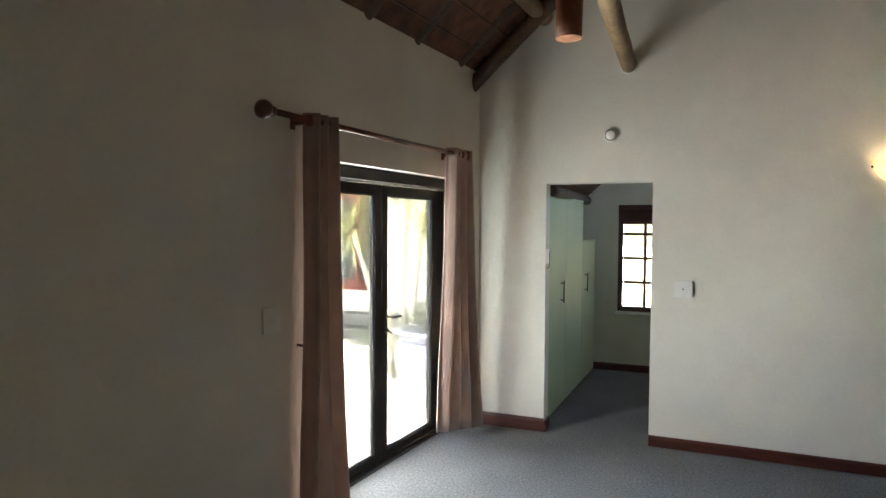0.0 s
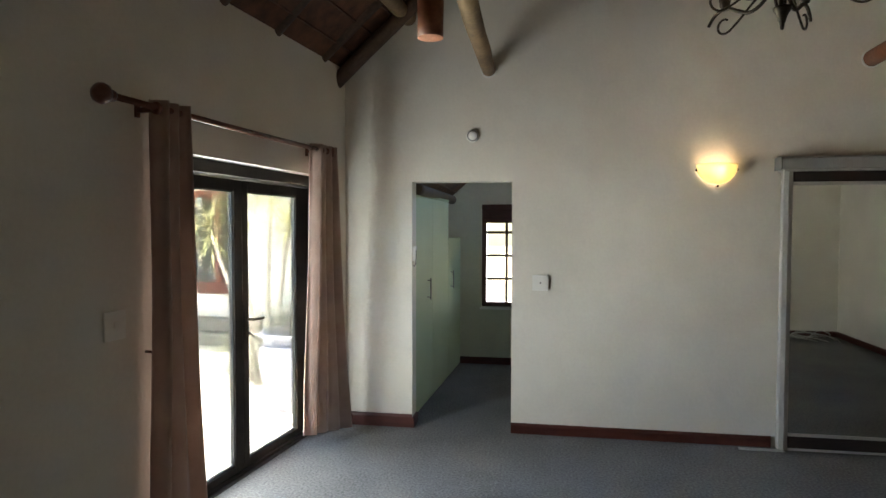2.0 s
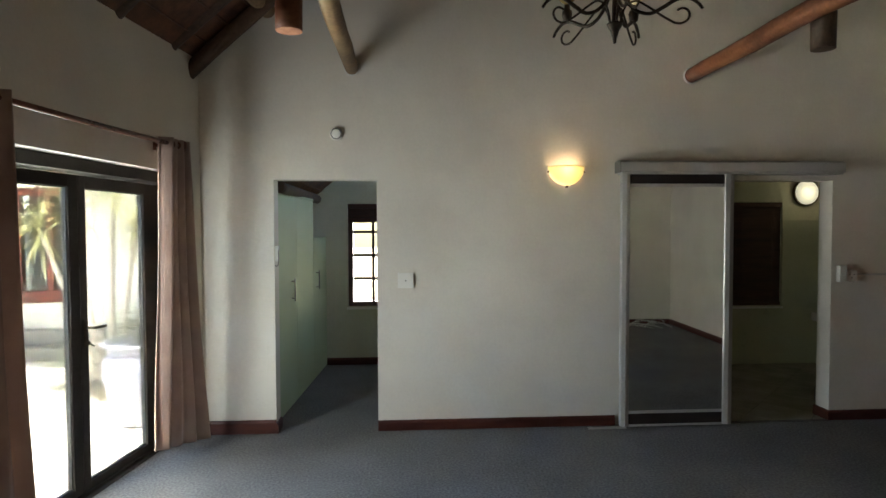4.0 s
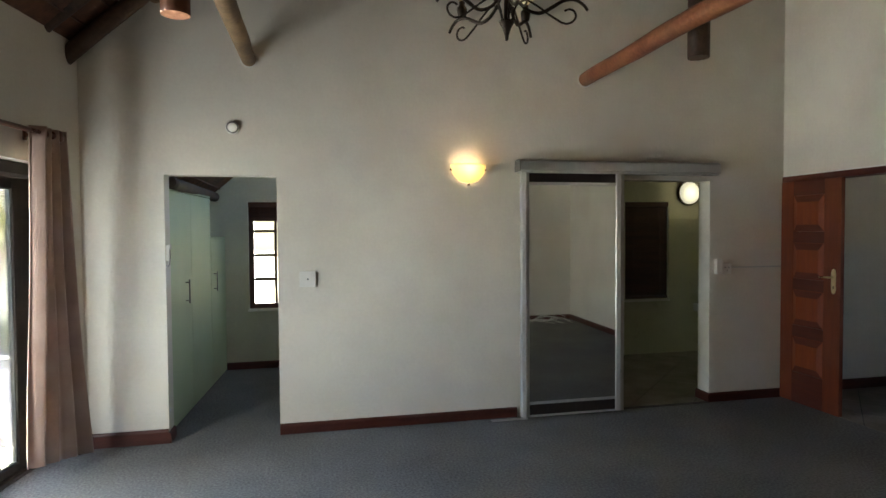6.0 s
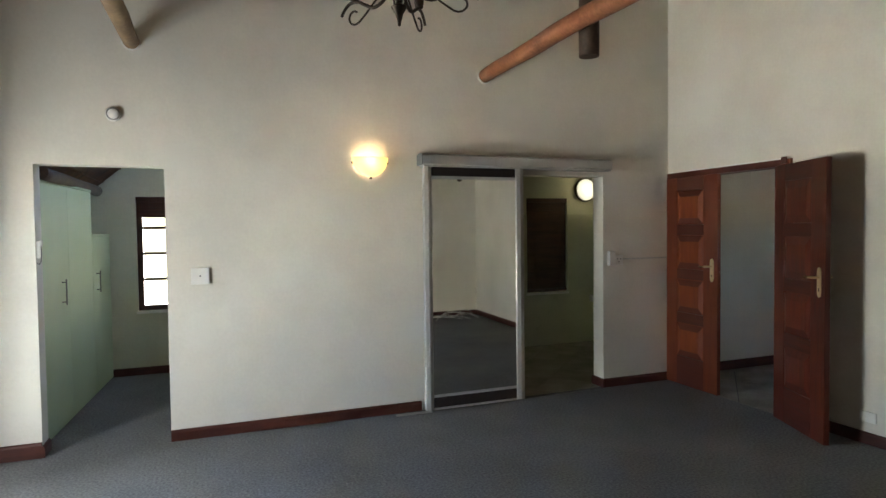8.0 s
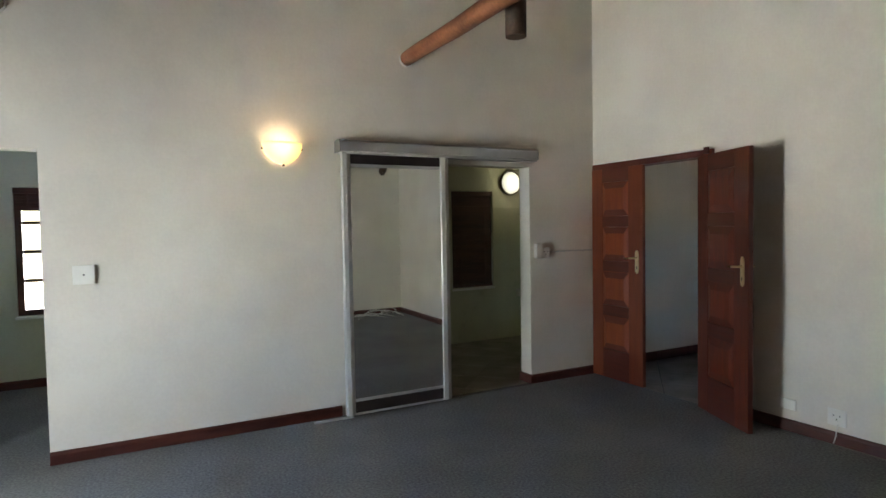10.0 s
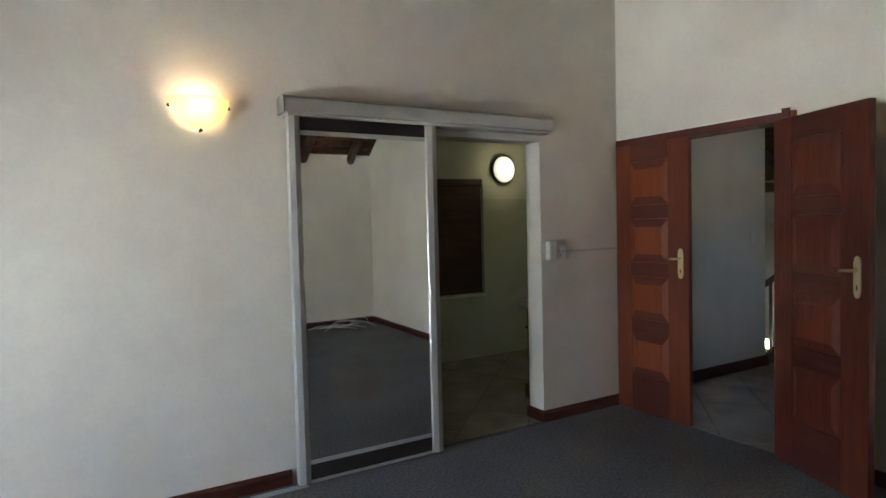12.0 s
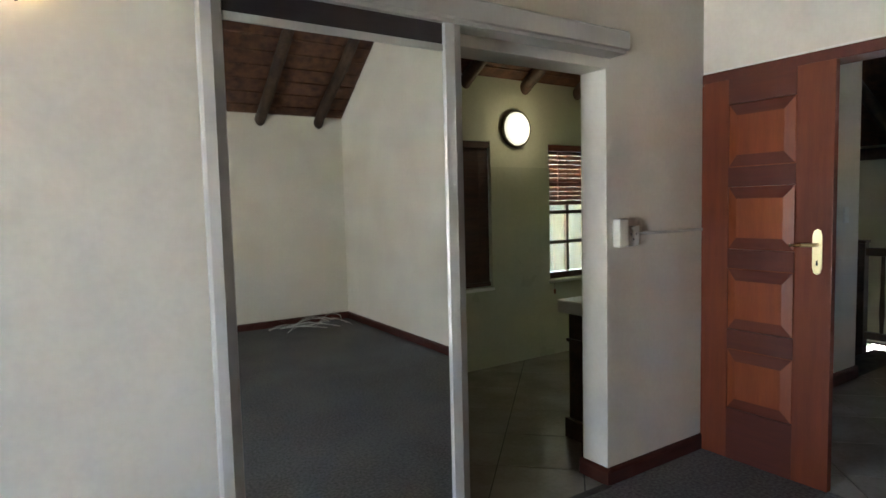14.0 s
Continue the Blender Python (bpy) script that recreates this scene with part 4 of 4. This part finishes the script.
box(bm, 2.1, 2.2, FRONT_BACK, BB, -0.05, 3.8)
box(bm, 6.4, 6.5, FRONT_BACK, BB, -0.05, 3.8)
box(bm, 2.2, BD[0], FRONT_BACK, FRONT_BACK + 0.006, 0, 3.8)
box(bm, BD[1], 6.4, FRONT_BACK + 0.0, FRONT_BACK + 0.006, 0, 3.8)
solid("wall_bathroom_sides", bm, CREAM, "cream bathroom walls", "wall", kind="structure")
for x0, x1, z0, z1 in ((2.2, BW1[0], 0, 1.745), (BW1[1], BW2[0], 0, 1.745), (BW2[1], 6.4, 0, 1.745), (BW1[0], BW1[1], 0, BZ[0] - 0.03), (BW2[0], BW2[1], 0, BZ[0] - 0.03)):
    bm = bm_new()
    box(bm, x0, x1, BB - 0.009, BB - 0.0005, z0, z1)
    solid("wall_tiling", bm, CREAM_TILE, "cream wall tiling up to shoulder height", "wall tiles", kind="structure")
bm = bm_new()
prism(bm, [(BB + 0.3, 2.51 - 0.18), (FRONT_BACK - 0.02, 2.51 + 0.6 * (BB - FRONT_BACK)), (FRONT_BACK - 0.02, 2.63 + 0.6 * (BB - FRONT_BACK)), (BB + 0.3, 2.63 - 0.18)], "x", 2.1, 6.5)
for k in range(11):
    y = BB - 0.1 - 0.17 * k
    tube(bm, [(2.2, y, 2.51 + 0.6 * (BB - y) - 0.004), (6.4, y, 2.51 + 0.6 * (BB - y) - 0.004)], 0.009, 4)
solid("ceiling_bathroom", bm, THATCH, "dark boarded sloping ceiling with laths", "ceiling", kind="structure")
for x in (3.05, 3.71, 4.37, 5.02, 5.67, 6.3):
    pole("rafter", (x, BB + 0.03, 2.49 - 0.055), (x, FRONT_BACK + 0.02, 2.51 + 0.6 * (BB - FRONT_BACK) - 0.07), 0.056, 0.05, POLE_DARK, "dark round timber rafter over the bathroom", 0.015)
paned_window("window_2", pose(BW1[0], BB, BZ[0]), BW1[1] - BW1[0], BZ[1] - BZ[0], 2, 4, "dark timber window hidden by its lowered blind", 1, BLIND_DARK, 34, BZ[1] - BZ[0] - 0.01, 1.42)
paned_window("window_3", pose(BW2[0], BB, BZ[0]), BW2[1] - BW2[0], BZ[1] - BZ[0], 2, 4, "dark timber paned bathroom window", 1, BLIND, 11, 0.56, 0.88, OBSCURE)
bm = bm_new()
tube(bm, [(BW2[0] + 0.05, BB - 0.012, 1.4), (BW2[0] + 0.052, BB - 0.014, 0.62)], 0.002, 5)
lathe(bm, [(0.001, 0.0), (0.010, 0.006), (0.012, 0.03), (0.004, 0.05), (0.001, 0.052)], (BW2[0] + 0.052, BB - 0.016, 0.57), 12)
solid("pull_toggle", bm, BLIND, "hanging cord with a small wooden toggle", "toggle")

rl = thing("round_lamp", pose(4.89, BB, 2.08), "lit round opal bulkhead lamp with a dark rim", "wall lamp")
b = bm_new()
lathe(b, [(0.002, 0.0005), (0.160, 0.0005), (0.162, 0.012), (0.159, 0.036), (0.155, 0.042), (0.148, 0.042), (0.146, 0.03), (0.002, 0.03)], n=36, axis="y")
part("rim", b, RIM, rl, "dull bronze rim")
b = bm_new()
lathe(b, [(0.145, 0.031), (0.144, 0.042), (0.125, 0.058), (0.08, 0.070), (0.04, 0.075), (0.002, 0.077)], n=36, axis="y")
part("diffuser", b, LAMP_WHITE, rl, "glowing opal glass")

va = thing("vanity", pose(3.965, FRONT_BACK + 0.008, 0), "dark wooden vanity with a thick white top", "vanity")
b = bm_new()
box(b, 0.02, 1.15, 0.0, 0.395, 0.12, 0.765, 0.004)
part("body", b, STAIR_WOOD, va)
b = bm_new()
box(b, 0.0, 1.17, 0.0, 0.415, 0.0, 0.12, 0.006)
part("plinth", b, STAIR_WOOD, va)
for k in range(2):
    b = bm_new()
    box(b, 0.05 + 0.55 * k, 0.57 + 0.55 * k, 0.395, 0.413, 0.16, 0.60, 0.004)
    part("door", b, STAIR_WOOD, va)
    b = bm_new()
    box(b, 0.05 + 0.55 * k, 0.57 + 0.55 * k, 0.395, 0.413, 0.62, 0.75, 0.004)
    part("drawer", b, STAIR_WOOD, va)
b = bm_new()
box(b, 0.003, 0.018, 0.0, 0.4, 0.59, 0.61, 0.003)
part("moulding", b, STAIR_WOOD, va)
b = bm_new()
box(b, -0.03, 1.19, 0.0, 0.44, 0.765, 0.845, 0.012)
part("top", b, CERAMIC, va, "thick white basin top")
b = bm_new()
lathe(b, [(0.15, 0.845), (0.19, 0.85), (0.21, 0.868), (0.215, 0.88), (0.205, 0.885), (0.19, 0.876), (0.17, 0.856), (0.02, 0.85)], (0.26, 0.22, 0), 28)
part("basin", b, CERAMIC, va)


def tiles(name, region, z, parent, off=(2.0, 9.405), pitch=0.65, gap=0.005):
    """Square tiles laid diagonally over a rectangle, each a piece of its own."""
    x0, x1, y0, y1 = region
    half = pitch / 2 - gap
    for i in range(-16, 17):
        for j in range(-16, 17):
            d, s = off[0] + pitch * (i + 0.5), off[1] + pitch * (j + 0.5)
            cx, cy = (s - d) / 2, (s + d) / 2
            poly = [(cx + half, cy), (cx, cy + half), (cx - half, cy), (cx, cy - half)]
            for a, b, c in ((1, 0, -x0), (-1, 0, x1), (0, 1, -y0), (0, -1, y1)):
                if len(poly) > 2:
                    poly = clip_poly(poly, a, b, c)
            if len(poly) < 3:
                continue
            area = abs(sum(p[0] * q[1] - q[0] * p[1] for p, q in zip(poly, poly[1:] + poly[:1]))) / 2
            if area < 0.002:
                continue
            bm = bm_new()
            prism(bm, poly, "z", z - 0.008, z + 0.0005 * ((i * 7 + j * 3) % 3))
            part("tile", bm, TILE, parent)


bm = bm_new()
box(bm, 2.2, 6.4, FRONT, BB, -0.2, -0.004)
bath_floor = solid("floor_bathroom", bm, GROUT, "beige floor tiles laid diagonally", "floor", kind="structure")

# ---- landing behind the double doors ----
bm = bm_new()
box(bm, RIGHT, 7.74, 1.2, 4.95, -0.2, -0.004)
box(bm, 6.60, 7.74, 4.95, 5.25, -0.2, -0.004)
hall_floor = solid("floor_landing", bm, GROUT, "beige floor tiles on the stair landing", "floor", kind="structure")
for name, label, slabs in (
    ("wall_landing_side", "white plastered landing wall with a light switch", [(RIGHT_BACK, 6.60, 4.95, FRONT_BACK - 0.002, -2.7, 5.2)]),
    ("wall_landing_upper", "white plaster above the double doors on the landing", [(RIGHT_BACK + 0.02, RIGHT_BACK + 0.12, 1.2, 4.95, 3.4, 5.2)]),
    # the small opening is unseen, added to let daylight onto the landing
    ("wall_landing_south", "white plastered wall at the landing's end, small unseen opening added for light", [(RIGHT_BACK, 5.50, 1.05, 1.2, -2.7, 5.0), (5.92, 10.1, 1.05, 1.2, -2.7, 5.0), (5.50, 5.92, 1.05, 1.2, -2.7, 1.55), (5.50, 5.92, 1.05, 1.2, 1.88, 5.0)]),
    ("wall_stair_side", "white plastered wall beside the stairs", [(6.45, 6.60, FRONT_BACK, 8.2, -2.7, 4.3)]),
    ("wall_stair_end", "white plastered wall at the foot of the stairs", [(6.4, 10.1, 8.2, 8.35, -2.7, 4.3)]),
):
    bm = bm_new()
    for a in slabs:
        box(bm, *a)
    solid(name, bm, PLASTER, label, "wall", kind="structure")
HW = [(5.35, 5.78), (5.86, 6.29), (6.37, 6.80), (6.88, 7.31)]
bm = bm_new()
edges = [1.05] + [v for w in HW for v in w] + [8.35]
for k in range(0, len(edges), 2):
    box(bm, 9.98, 10.1, edges[k], edges[k + 1], -2.7, 2.6)
for a, c in HW:
    box(bm, 9.98, 10.1, a, c, -0.42, 2.6)
    box(bm, 9.98, 10.1, a, c, -2.7, -1.0)
solid("wall_stairwell", bm, CREAM, "cream wall across the stairwell with low windows", "wall", kind="structure")
for a, c in HW:
    wd = thing("window_4", pose(9.98, a, -1.0), "low stairwell window with dark glazing bars", "window", kind="structure")
    b = bm_new()
    box(b, 0.03, 0.08, 0.001, 0.035, 0.001, 0.579, 0.003)
    box(b, 0.03, 0.08, c - a - 0.035, c - a - 0.001, 0.001, 0.579, 0.003)
    box(b, 0.03, 0.08, 0.035, c - a - 0.035, 0.001, 0.035, 0.003)
    box(b, 0.03, 0.08, 0.035, c - a - 0.035, 0.545, 0.579, 0.003)
    box(b, 0.04, 0.07, 0.035, c - a - 0.035, 0.355, 0.38, 0.003)
    part("window_frame", b, WINDOW_WOOD, wd)
    b = bm_new()
    box(b, 0.053, 0.057, 0.03, c - a - 0.03, 0.03, 0.55)
    part("pane", b, GLASS, wd).visible_shadow = False
bm = bm_new()
box(bm, 6.4, 10.0, 1.2, 8.2, -2.8, -2.7)
box(bm, 7.64, 7.735, 1.2, 5.25, -2.7, -0.21)
solid("floor_lower", bm, STAIR_WOOD, "dark floor below the stairwell", "floor", kind="structure")
bm = bm_new()
prism(bm, [(10.15, 1.95), (10.15, 2.07), (4.4, 5.1), (4.4, 4.98)], "y", 1.05, 8.35)
solid("ceiling_landing", bm, THATCH, "dark boarded ceiling over the stairs", "ceiling", kind="structure")
for y in (4.4, 5.1, 5.8, 6.5, 7.2):
    pole("rafter", (10.05, y, 1.90), (5.0, y + 0.2, 4.6), 0.065, 0.06, POLE_DARK, "dark round rafter over the stairs", 0.02)
pole("wall_plate_pole", (9.90, 1.2, 1.93), (9.90, 8.2, 1.93), 0.075, 0.075, POLE_DARK, "dark round wall plate over the stairwell")
pole("hip_pole", (9.75, 7.6, 1.0), (7.6, 5.9, 3.2), 0.07, 0.065, POLE_DARK, "dark slanting hip pole over the stairs")
skirting("baseboard", (6.62, 4.95), (RIGHT_BACK, 4.95), h=0.10)
wall_plate("light_switch", pose(6.38, 4.95, 1.28, 0, 0, 180), 0.075, 0.12, "white light switch on the landing wall", "switch", "switch")

rg = thing("stair_railing", pose(7.67, 0.31, 0), "dark turned wooden stair railing along the landing edge", "railing")
b = bm_new()
box(b, -0.05, 0.05, 4.99, 5.09, -0.25, 0.985, 0.006)
box(b, -0.058, 0.058, 4.982, 5.098, 0.985, 1.012, 0.006)
part("newel_post", b, STAIR_WOOD, rg)
b = bm_new()
box(b, -0.03, 0.03, 1.25, 4.99, 0.87, 0.945, 0.012)
part("handrail", b, STAIR_WOOD, rg)
b = bm_new()
box(b, -0.03, 0.03, 1.25, 4.99, 0.10, 0.165, 0.006)
part("bottom_rail", b, STAIR_WOOD, rg)
for k in range(19):
    y = 4.86 - 0.19 * k
    b = bm_new()
    lathe(b, [(0.016, 0.165), (0.017, 0.24), (0.023, 0.33), (0.021, 0.45), (0.015, 0.60), (0.018, 0.68), (0.015, 0.78), (0.016, 0.87)], (0, y, 0), 10)
    part("baluster", b, STAIR_WOOD, rg)
b = bm_new()
tube(b, [(0.0, 5.08, 0.84), (0.0, 6.9, -0.55)], 0.034, 10)
part("stair_rail", b, STAIR_WOOD, rg)
b = bm_new()
tube(b, [(0.0, 5.08, 0.0), (0.0, 6.9, -1.35)], 0.034, 10)
part("stair_rail", b, STAIR_WOOD, rg)
for k in range(8):
    y = 5.22 + 0.2 * k
    b = bm_new()
    tube(b, [(0, y, -0.05 - (y - 5.08) * 0.745), (0, y, 0.84 - (y - 5.08) * 0.765)], 0.018, 8)
    part("baluster", b, STAIR_WOOD, rg)

# ---- courtyard ----
bm = bm_new()
box(bm, -150, 150, -150, 150, -3.2, -3.1)
solid("ground", bm, PAVING, "pale sandy ground all round", "ground", kind="structure")
bm = bm_new()
box(bm, -14, -1.9, -12, 16, -3.1, -0.06)
solid("pavement", bm, PAVING, "sunlit pale courtyard paving", "paving", kind="structure")
bm = bm_new()
box(bm, -1.95, 11.5, 7.55, 16, -3.1, -0.3)
solid("garden_ground", bm, LAWN, "green lawn behind the house", "ground", kind="structure")

# slab added only to keep sky light out of the dressing room window
bm = bm_new()
box(bm, -1.85, 2.2, 7.46, 9.8, 2.06, 2.16, 0.005)
solid("sky_blocker", bm, THATCH, "dark boarded slab added to block sky light outside the dressing room window", "veranda roof", kind="structure")
rng = random.Random(21)
bm = bm_new()
for k in range(3200):
    c = Vector((11.2 + 0.7 * rng.random(), rng.uniform(3.6, 9.0), -3.1 + 3.3 * math.sqrt(rng.random())))
    w1 = Vector((rng.uniform(-1, 1), rng.uniform(-1, 1), rng.uniform(-1, 1))).normalized() * 0.075
    w2 = w1.cross(Vector((rng.uniform(-1, 1), rng.uniform(-1, 1), rng.uniform(-1, 1)))).normalized() * 0.035
    bm.faces.new([bm.verts.new(c + w) for w in (w1, w2, -w1, -w2)])
for k in range(11):
    y = 3.7 + 0.5 * k
    tube(bm, [(11.55, y, -3.12), (11.6, y + 0.1, -1.5), (11.5, y + 0.2, 0.0)], [0.04, 0.03, 0.012], 6)
solid("hedge", bm, SHRUB, "leafy green hedge outside the stairwell windows", "hedge", kind="stuff")

FY = 8.65
hs = thing("opposite_house", pose(0, FY, 0), "pale house wing across the courtyard with a red window", "house")
b = bm_new()
hx0, hx1 = -5.47, -4.42
box(b, -11, hx0, 0, 0.3, -0.06, 2.75)
box(b, hx1, -3.45, 0, 0.3, -0.06, 2.75)
box(b, hx0, hx1, 0, 0.3, -0.06, 0.63)
box(b, hx0, hx1, 0, 0.3, 2.25, 2.75)
box(b, -3.6, -3.45, 0.3, 4.0, -0.06, 2.75)
part("wall", b, OUT_WALL, hs)
b = bm_new()
box(b, -11, -3.5, -2.4, 0.5, 2.42, 2.56, 0.01)
prism(b, [(-11.0, 2.56), (-3.4, 2.56), (-3.4, 2.72), (-11.0, 2.72)], "y", -2.45, 4.0)
part("roof", b, OUT_WALL, hs, "veranda roof slab")
b = bm_new()
box(b, -11, -3.6, -0.25, -0.001, -0.06, 0.28, 0.02)
box(b, -11, -3.9, -0.6, -0.25, -0.06, 0.10, 0.02)
part("plinth", b, STONE, hs, "grey stone steps along the wall")
wb = bm_new()
box(wb, hx0 + 0.002, hx0 + 0.14, 0.04, 0.14, 0.632, 2.248, 0.006)
box(wb, hx1 - 0.14, hx1 - 0.002, 0.04, 0.14, 0.632, 2.248, 0.006)
box(wb, hx0 + 0.14, hx1 - 0.14, 0.04, 0.14, 0.632, 0.80, 0.006)
box(wb, hx0 + 0.14, hx1 - 0.14, 0.04, 0.14, 2.14, 2.248, 0.006)
box(wb, -4.985, -4.905, 0.05, 0.13, 0.80, 2.14, 0.004)
wf = part("window", wb, RED_FRAME, hs, "red painted timber window")
b = bm_new()
box(b, hx0 + 0.14, hx1 - 0.14, 0.085, 0.09, 0.80, 2.14)
part("pane", b, GLASS, wf).visible_shadow = False
b = bm_new()
for k in range(17):
    z = 1.25 + 0.052 * k
    box(b, hx0 + 0.15, hx1 - 0.15, 0.16, 0.185, z, z + 0.03)
part("blind", b, BLIND_DARK, wf)
b = bm_new()
box(b, hx0 + 0.14, hx1 - 0.14, 0.26, 0.29, 0.7, 2.2)
part("back_panel", b, STONE, wf)
bm = bm_new()
box(bm, -14, -1.95, 13.0, 13.2, -0.06, 2.2)
box(bm, -9.0, -8.8, -12, 8.0, -0.06, 2.4)
solid("garden_wall", bm, OUT_WALL, "white sunlit garden wall", "garden wall")
bm = bm_new()
lathe(bm, [(0.17, 0.0), (0.20, 0.03), (0.27, 0.25), (0.31, 0.45), (0.30, 0.58), (0.26, 0.64), (0.28, 0.70), (0.32, 0.715), (0.32, 0.74), (0.27, 0.74), (0.25, 0.70), (0.02, 0.69)], n=32)
pt = solid("garden_pot", bm, POT, "large pale blue glazed garden pot on the paving", "plant pot", m=pose(-2.30, 5.42, -0.06))


def sword_leaf(bm, base, way, length, width, droop):
    """One long pointed leaf, folded along its middle."""
    way = way.normalized()
    side = way.cross(Vector((0, 0, 1)))
    side = side.normalized() if side.length > 0.05 else Vector((1, 0, 0))
    prev = None
    for k in range(5):
        f = k / 4
        c = base + way * length * f - Vector((0, 0, droop * length * f * f))
        w = width * (0.55 + 0.9 * f) * (1 - f) + 0.001
        row = [bm.verts.new(c - side * w), bm.verts.new(c - Vector((0, 0, w * 0.4))), bm.verts.new(c + side * w)]
        if prev:
            bm.faces.new((prev[0], prev[1], row[1], row[0]))
            bm.faces.new((prev[1], prev[2], row[2], row[1]))
        prev = row


yu = thing("yucca", pose(-3.02, 6.25, -0.06), "tall branching yucca with spiky yellow-green leaves", "plant")
rng = random.Random(11)
heads = []
for base, mid, top in (((0, 0), (-0.30, 0.9), (-0.60, 1.74)), ((0.05, 0), (-0.25, 1.1), (-0.26, 1.95)), ((0.08, 0), (0.02, 1.1), (0.08, 2.15)), ((0.12, 0), (0.20, 0.9), (0.34, 1.75))):
    b = bm_new()
    y = rng.uniform(-0.15, 0.15)
    pts = []
    for k in range(9):
        f = k / 8
        x = (1 - f) ** 2 * base[0] + 2 * f * (1 - f) * mid[0] + f * f * top[0]
        z = (1 - f) ** 2 * 0 + 2 * f * (1 - f) * mid[1] + f * f * top[1]
        pts.append((x, y * f, z))
    tube(b, pts, [0.040 - 0.002 * k for k in range(9)], 9)
    part("trunk", b, TRUNK, yu)
    heads.append(Vector(pts[-1]))
for h in heads:
    b = bm_new()
    for k in range(60):
        a, e = rng.random() * math.tau, rng.uniform(-0.5, 1.4)
        sword_leaf(b, h + Vector((0, 0, rng.uniform(-0.12, 0.05))), Vector((math.cos(a) * math.cos(e), math.sin(a) * math.cos(e), math.sin(e))), rng.uniform(0.38, 0.62), 0.018, rng.uniform(0.1, 0.45))
    part("crown", b, LEAF, yu)
for cx, cy, s in ((-3.25, 6.45, 0.62), (-2.85, 6.6, 0.72), (-3.0, 6.1, 0.5), (-3.6, 6.9, 0.4), (-2.30, 5.42, 0.28)):
    b = bm_new()
    z0 = 0.69 if cy < 6.0 else 0.0
    for k in range(420):
        a, e, r = rng.random() * math.tau, rng.uniform(0.0, 1.5), s * rng.uniform(0.55, 1.0)
        c = Vector((math.cos(a) * math.cos(e) * r, math.sin(a) * math.cos(e) * r, math.sin(e) * r * 1.1 + 0.03))
        sword_leaf(b, c, Vector((math.cos(a), math.sin(a), rng.uniform(-0.2, 0.9))), rng.uniform(0.05, 0.10), 0.014, 0.2)
    for k in range(14):
        a = rng.random() * math.tau
        tube(b, [(0, 0, 0), (math.cos(a) * s * 0.5, math.sin(a) * s * 0.5, s * 0.7)], 0.006, 5)
    solid("shrub", b, SHRUB, "low pale grey-green shrub", "shrub", m=pose(cx, cy, -0.06 + z0))

# ---- floor tiles, piece by piece ----
tiles("tile", (2.2, 6.4, FRONT + 0.012, BB - 0.01), 0.0, bath_floor)
tiles("tile", (RIGHT + 0.004, 7.73, 2.2, 4.948), 0.0, hall_floor, off=(0.16, 8.3))
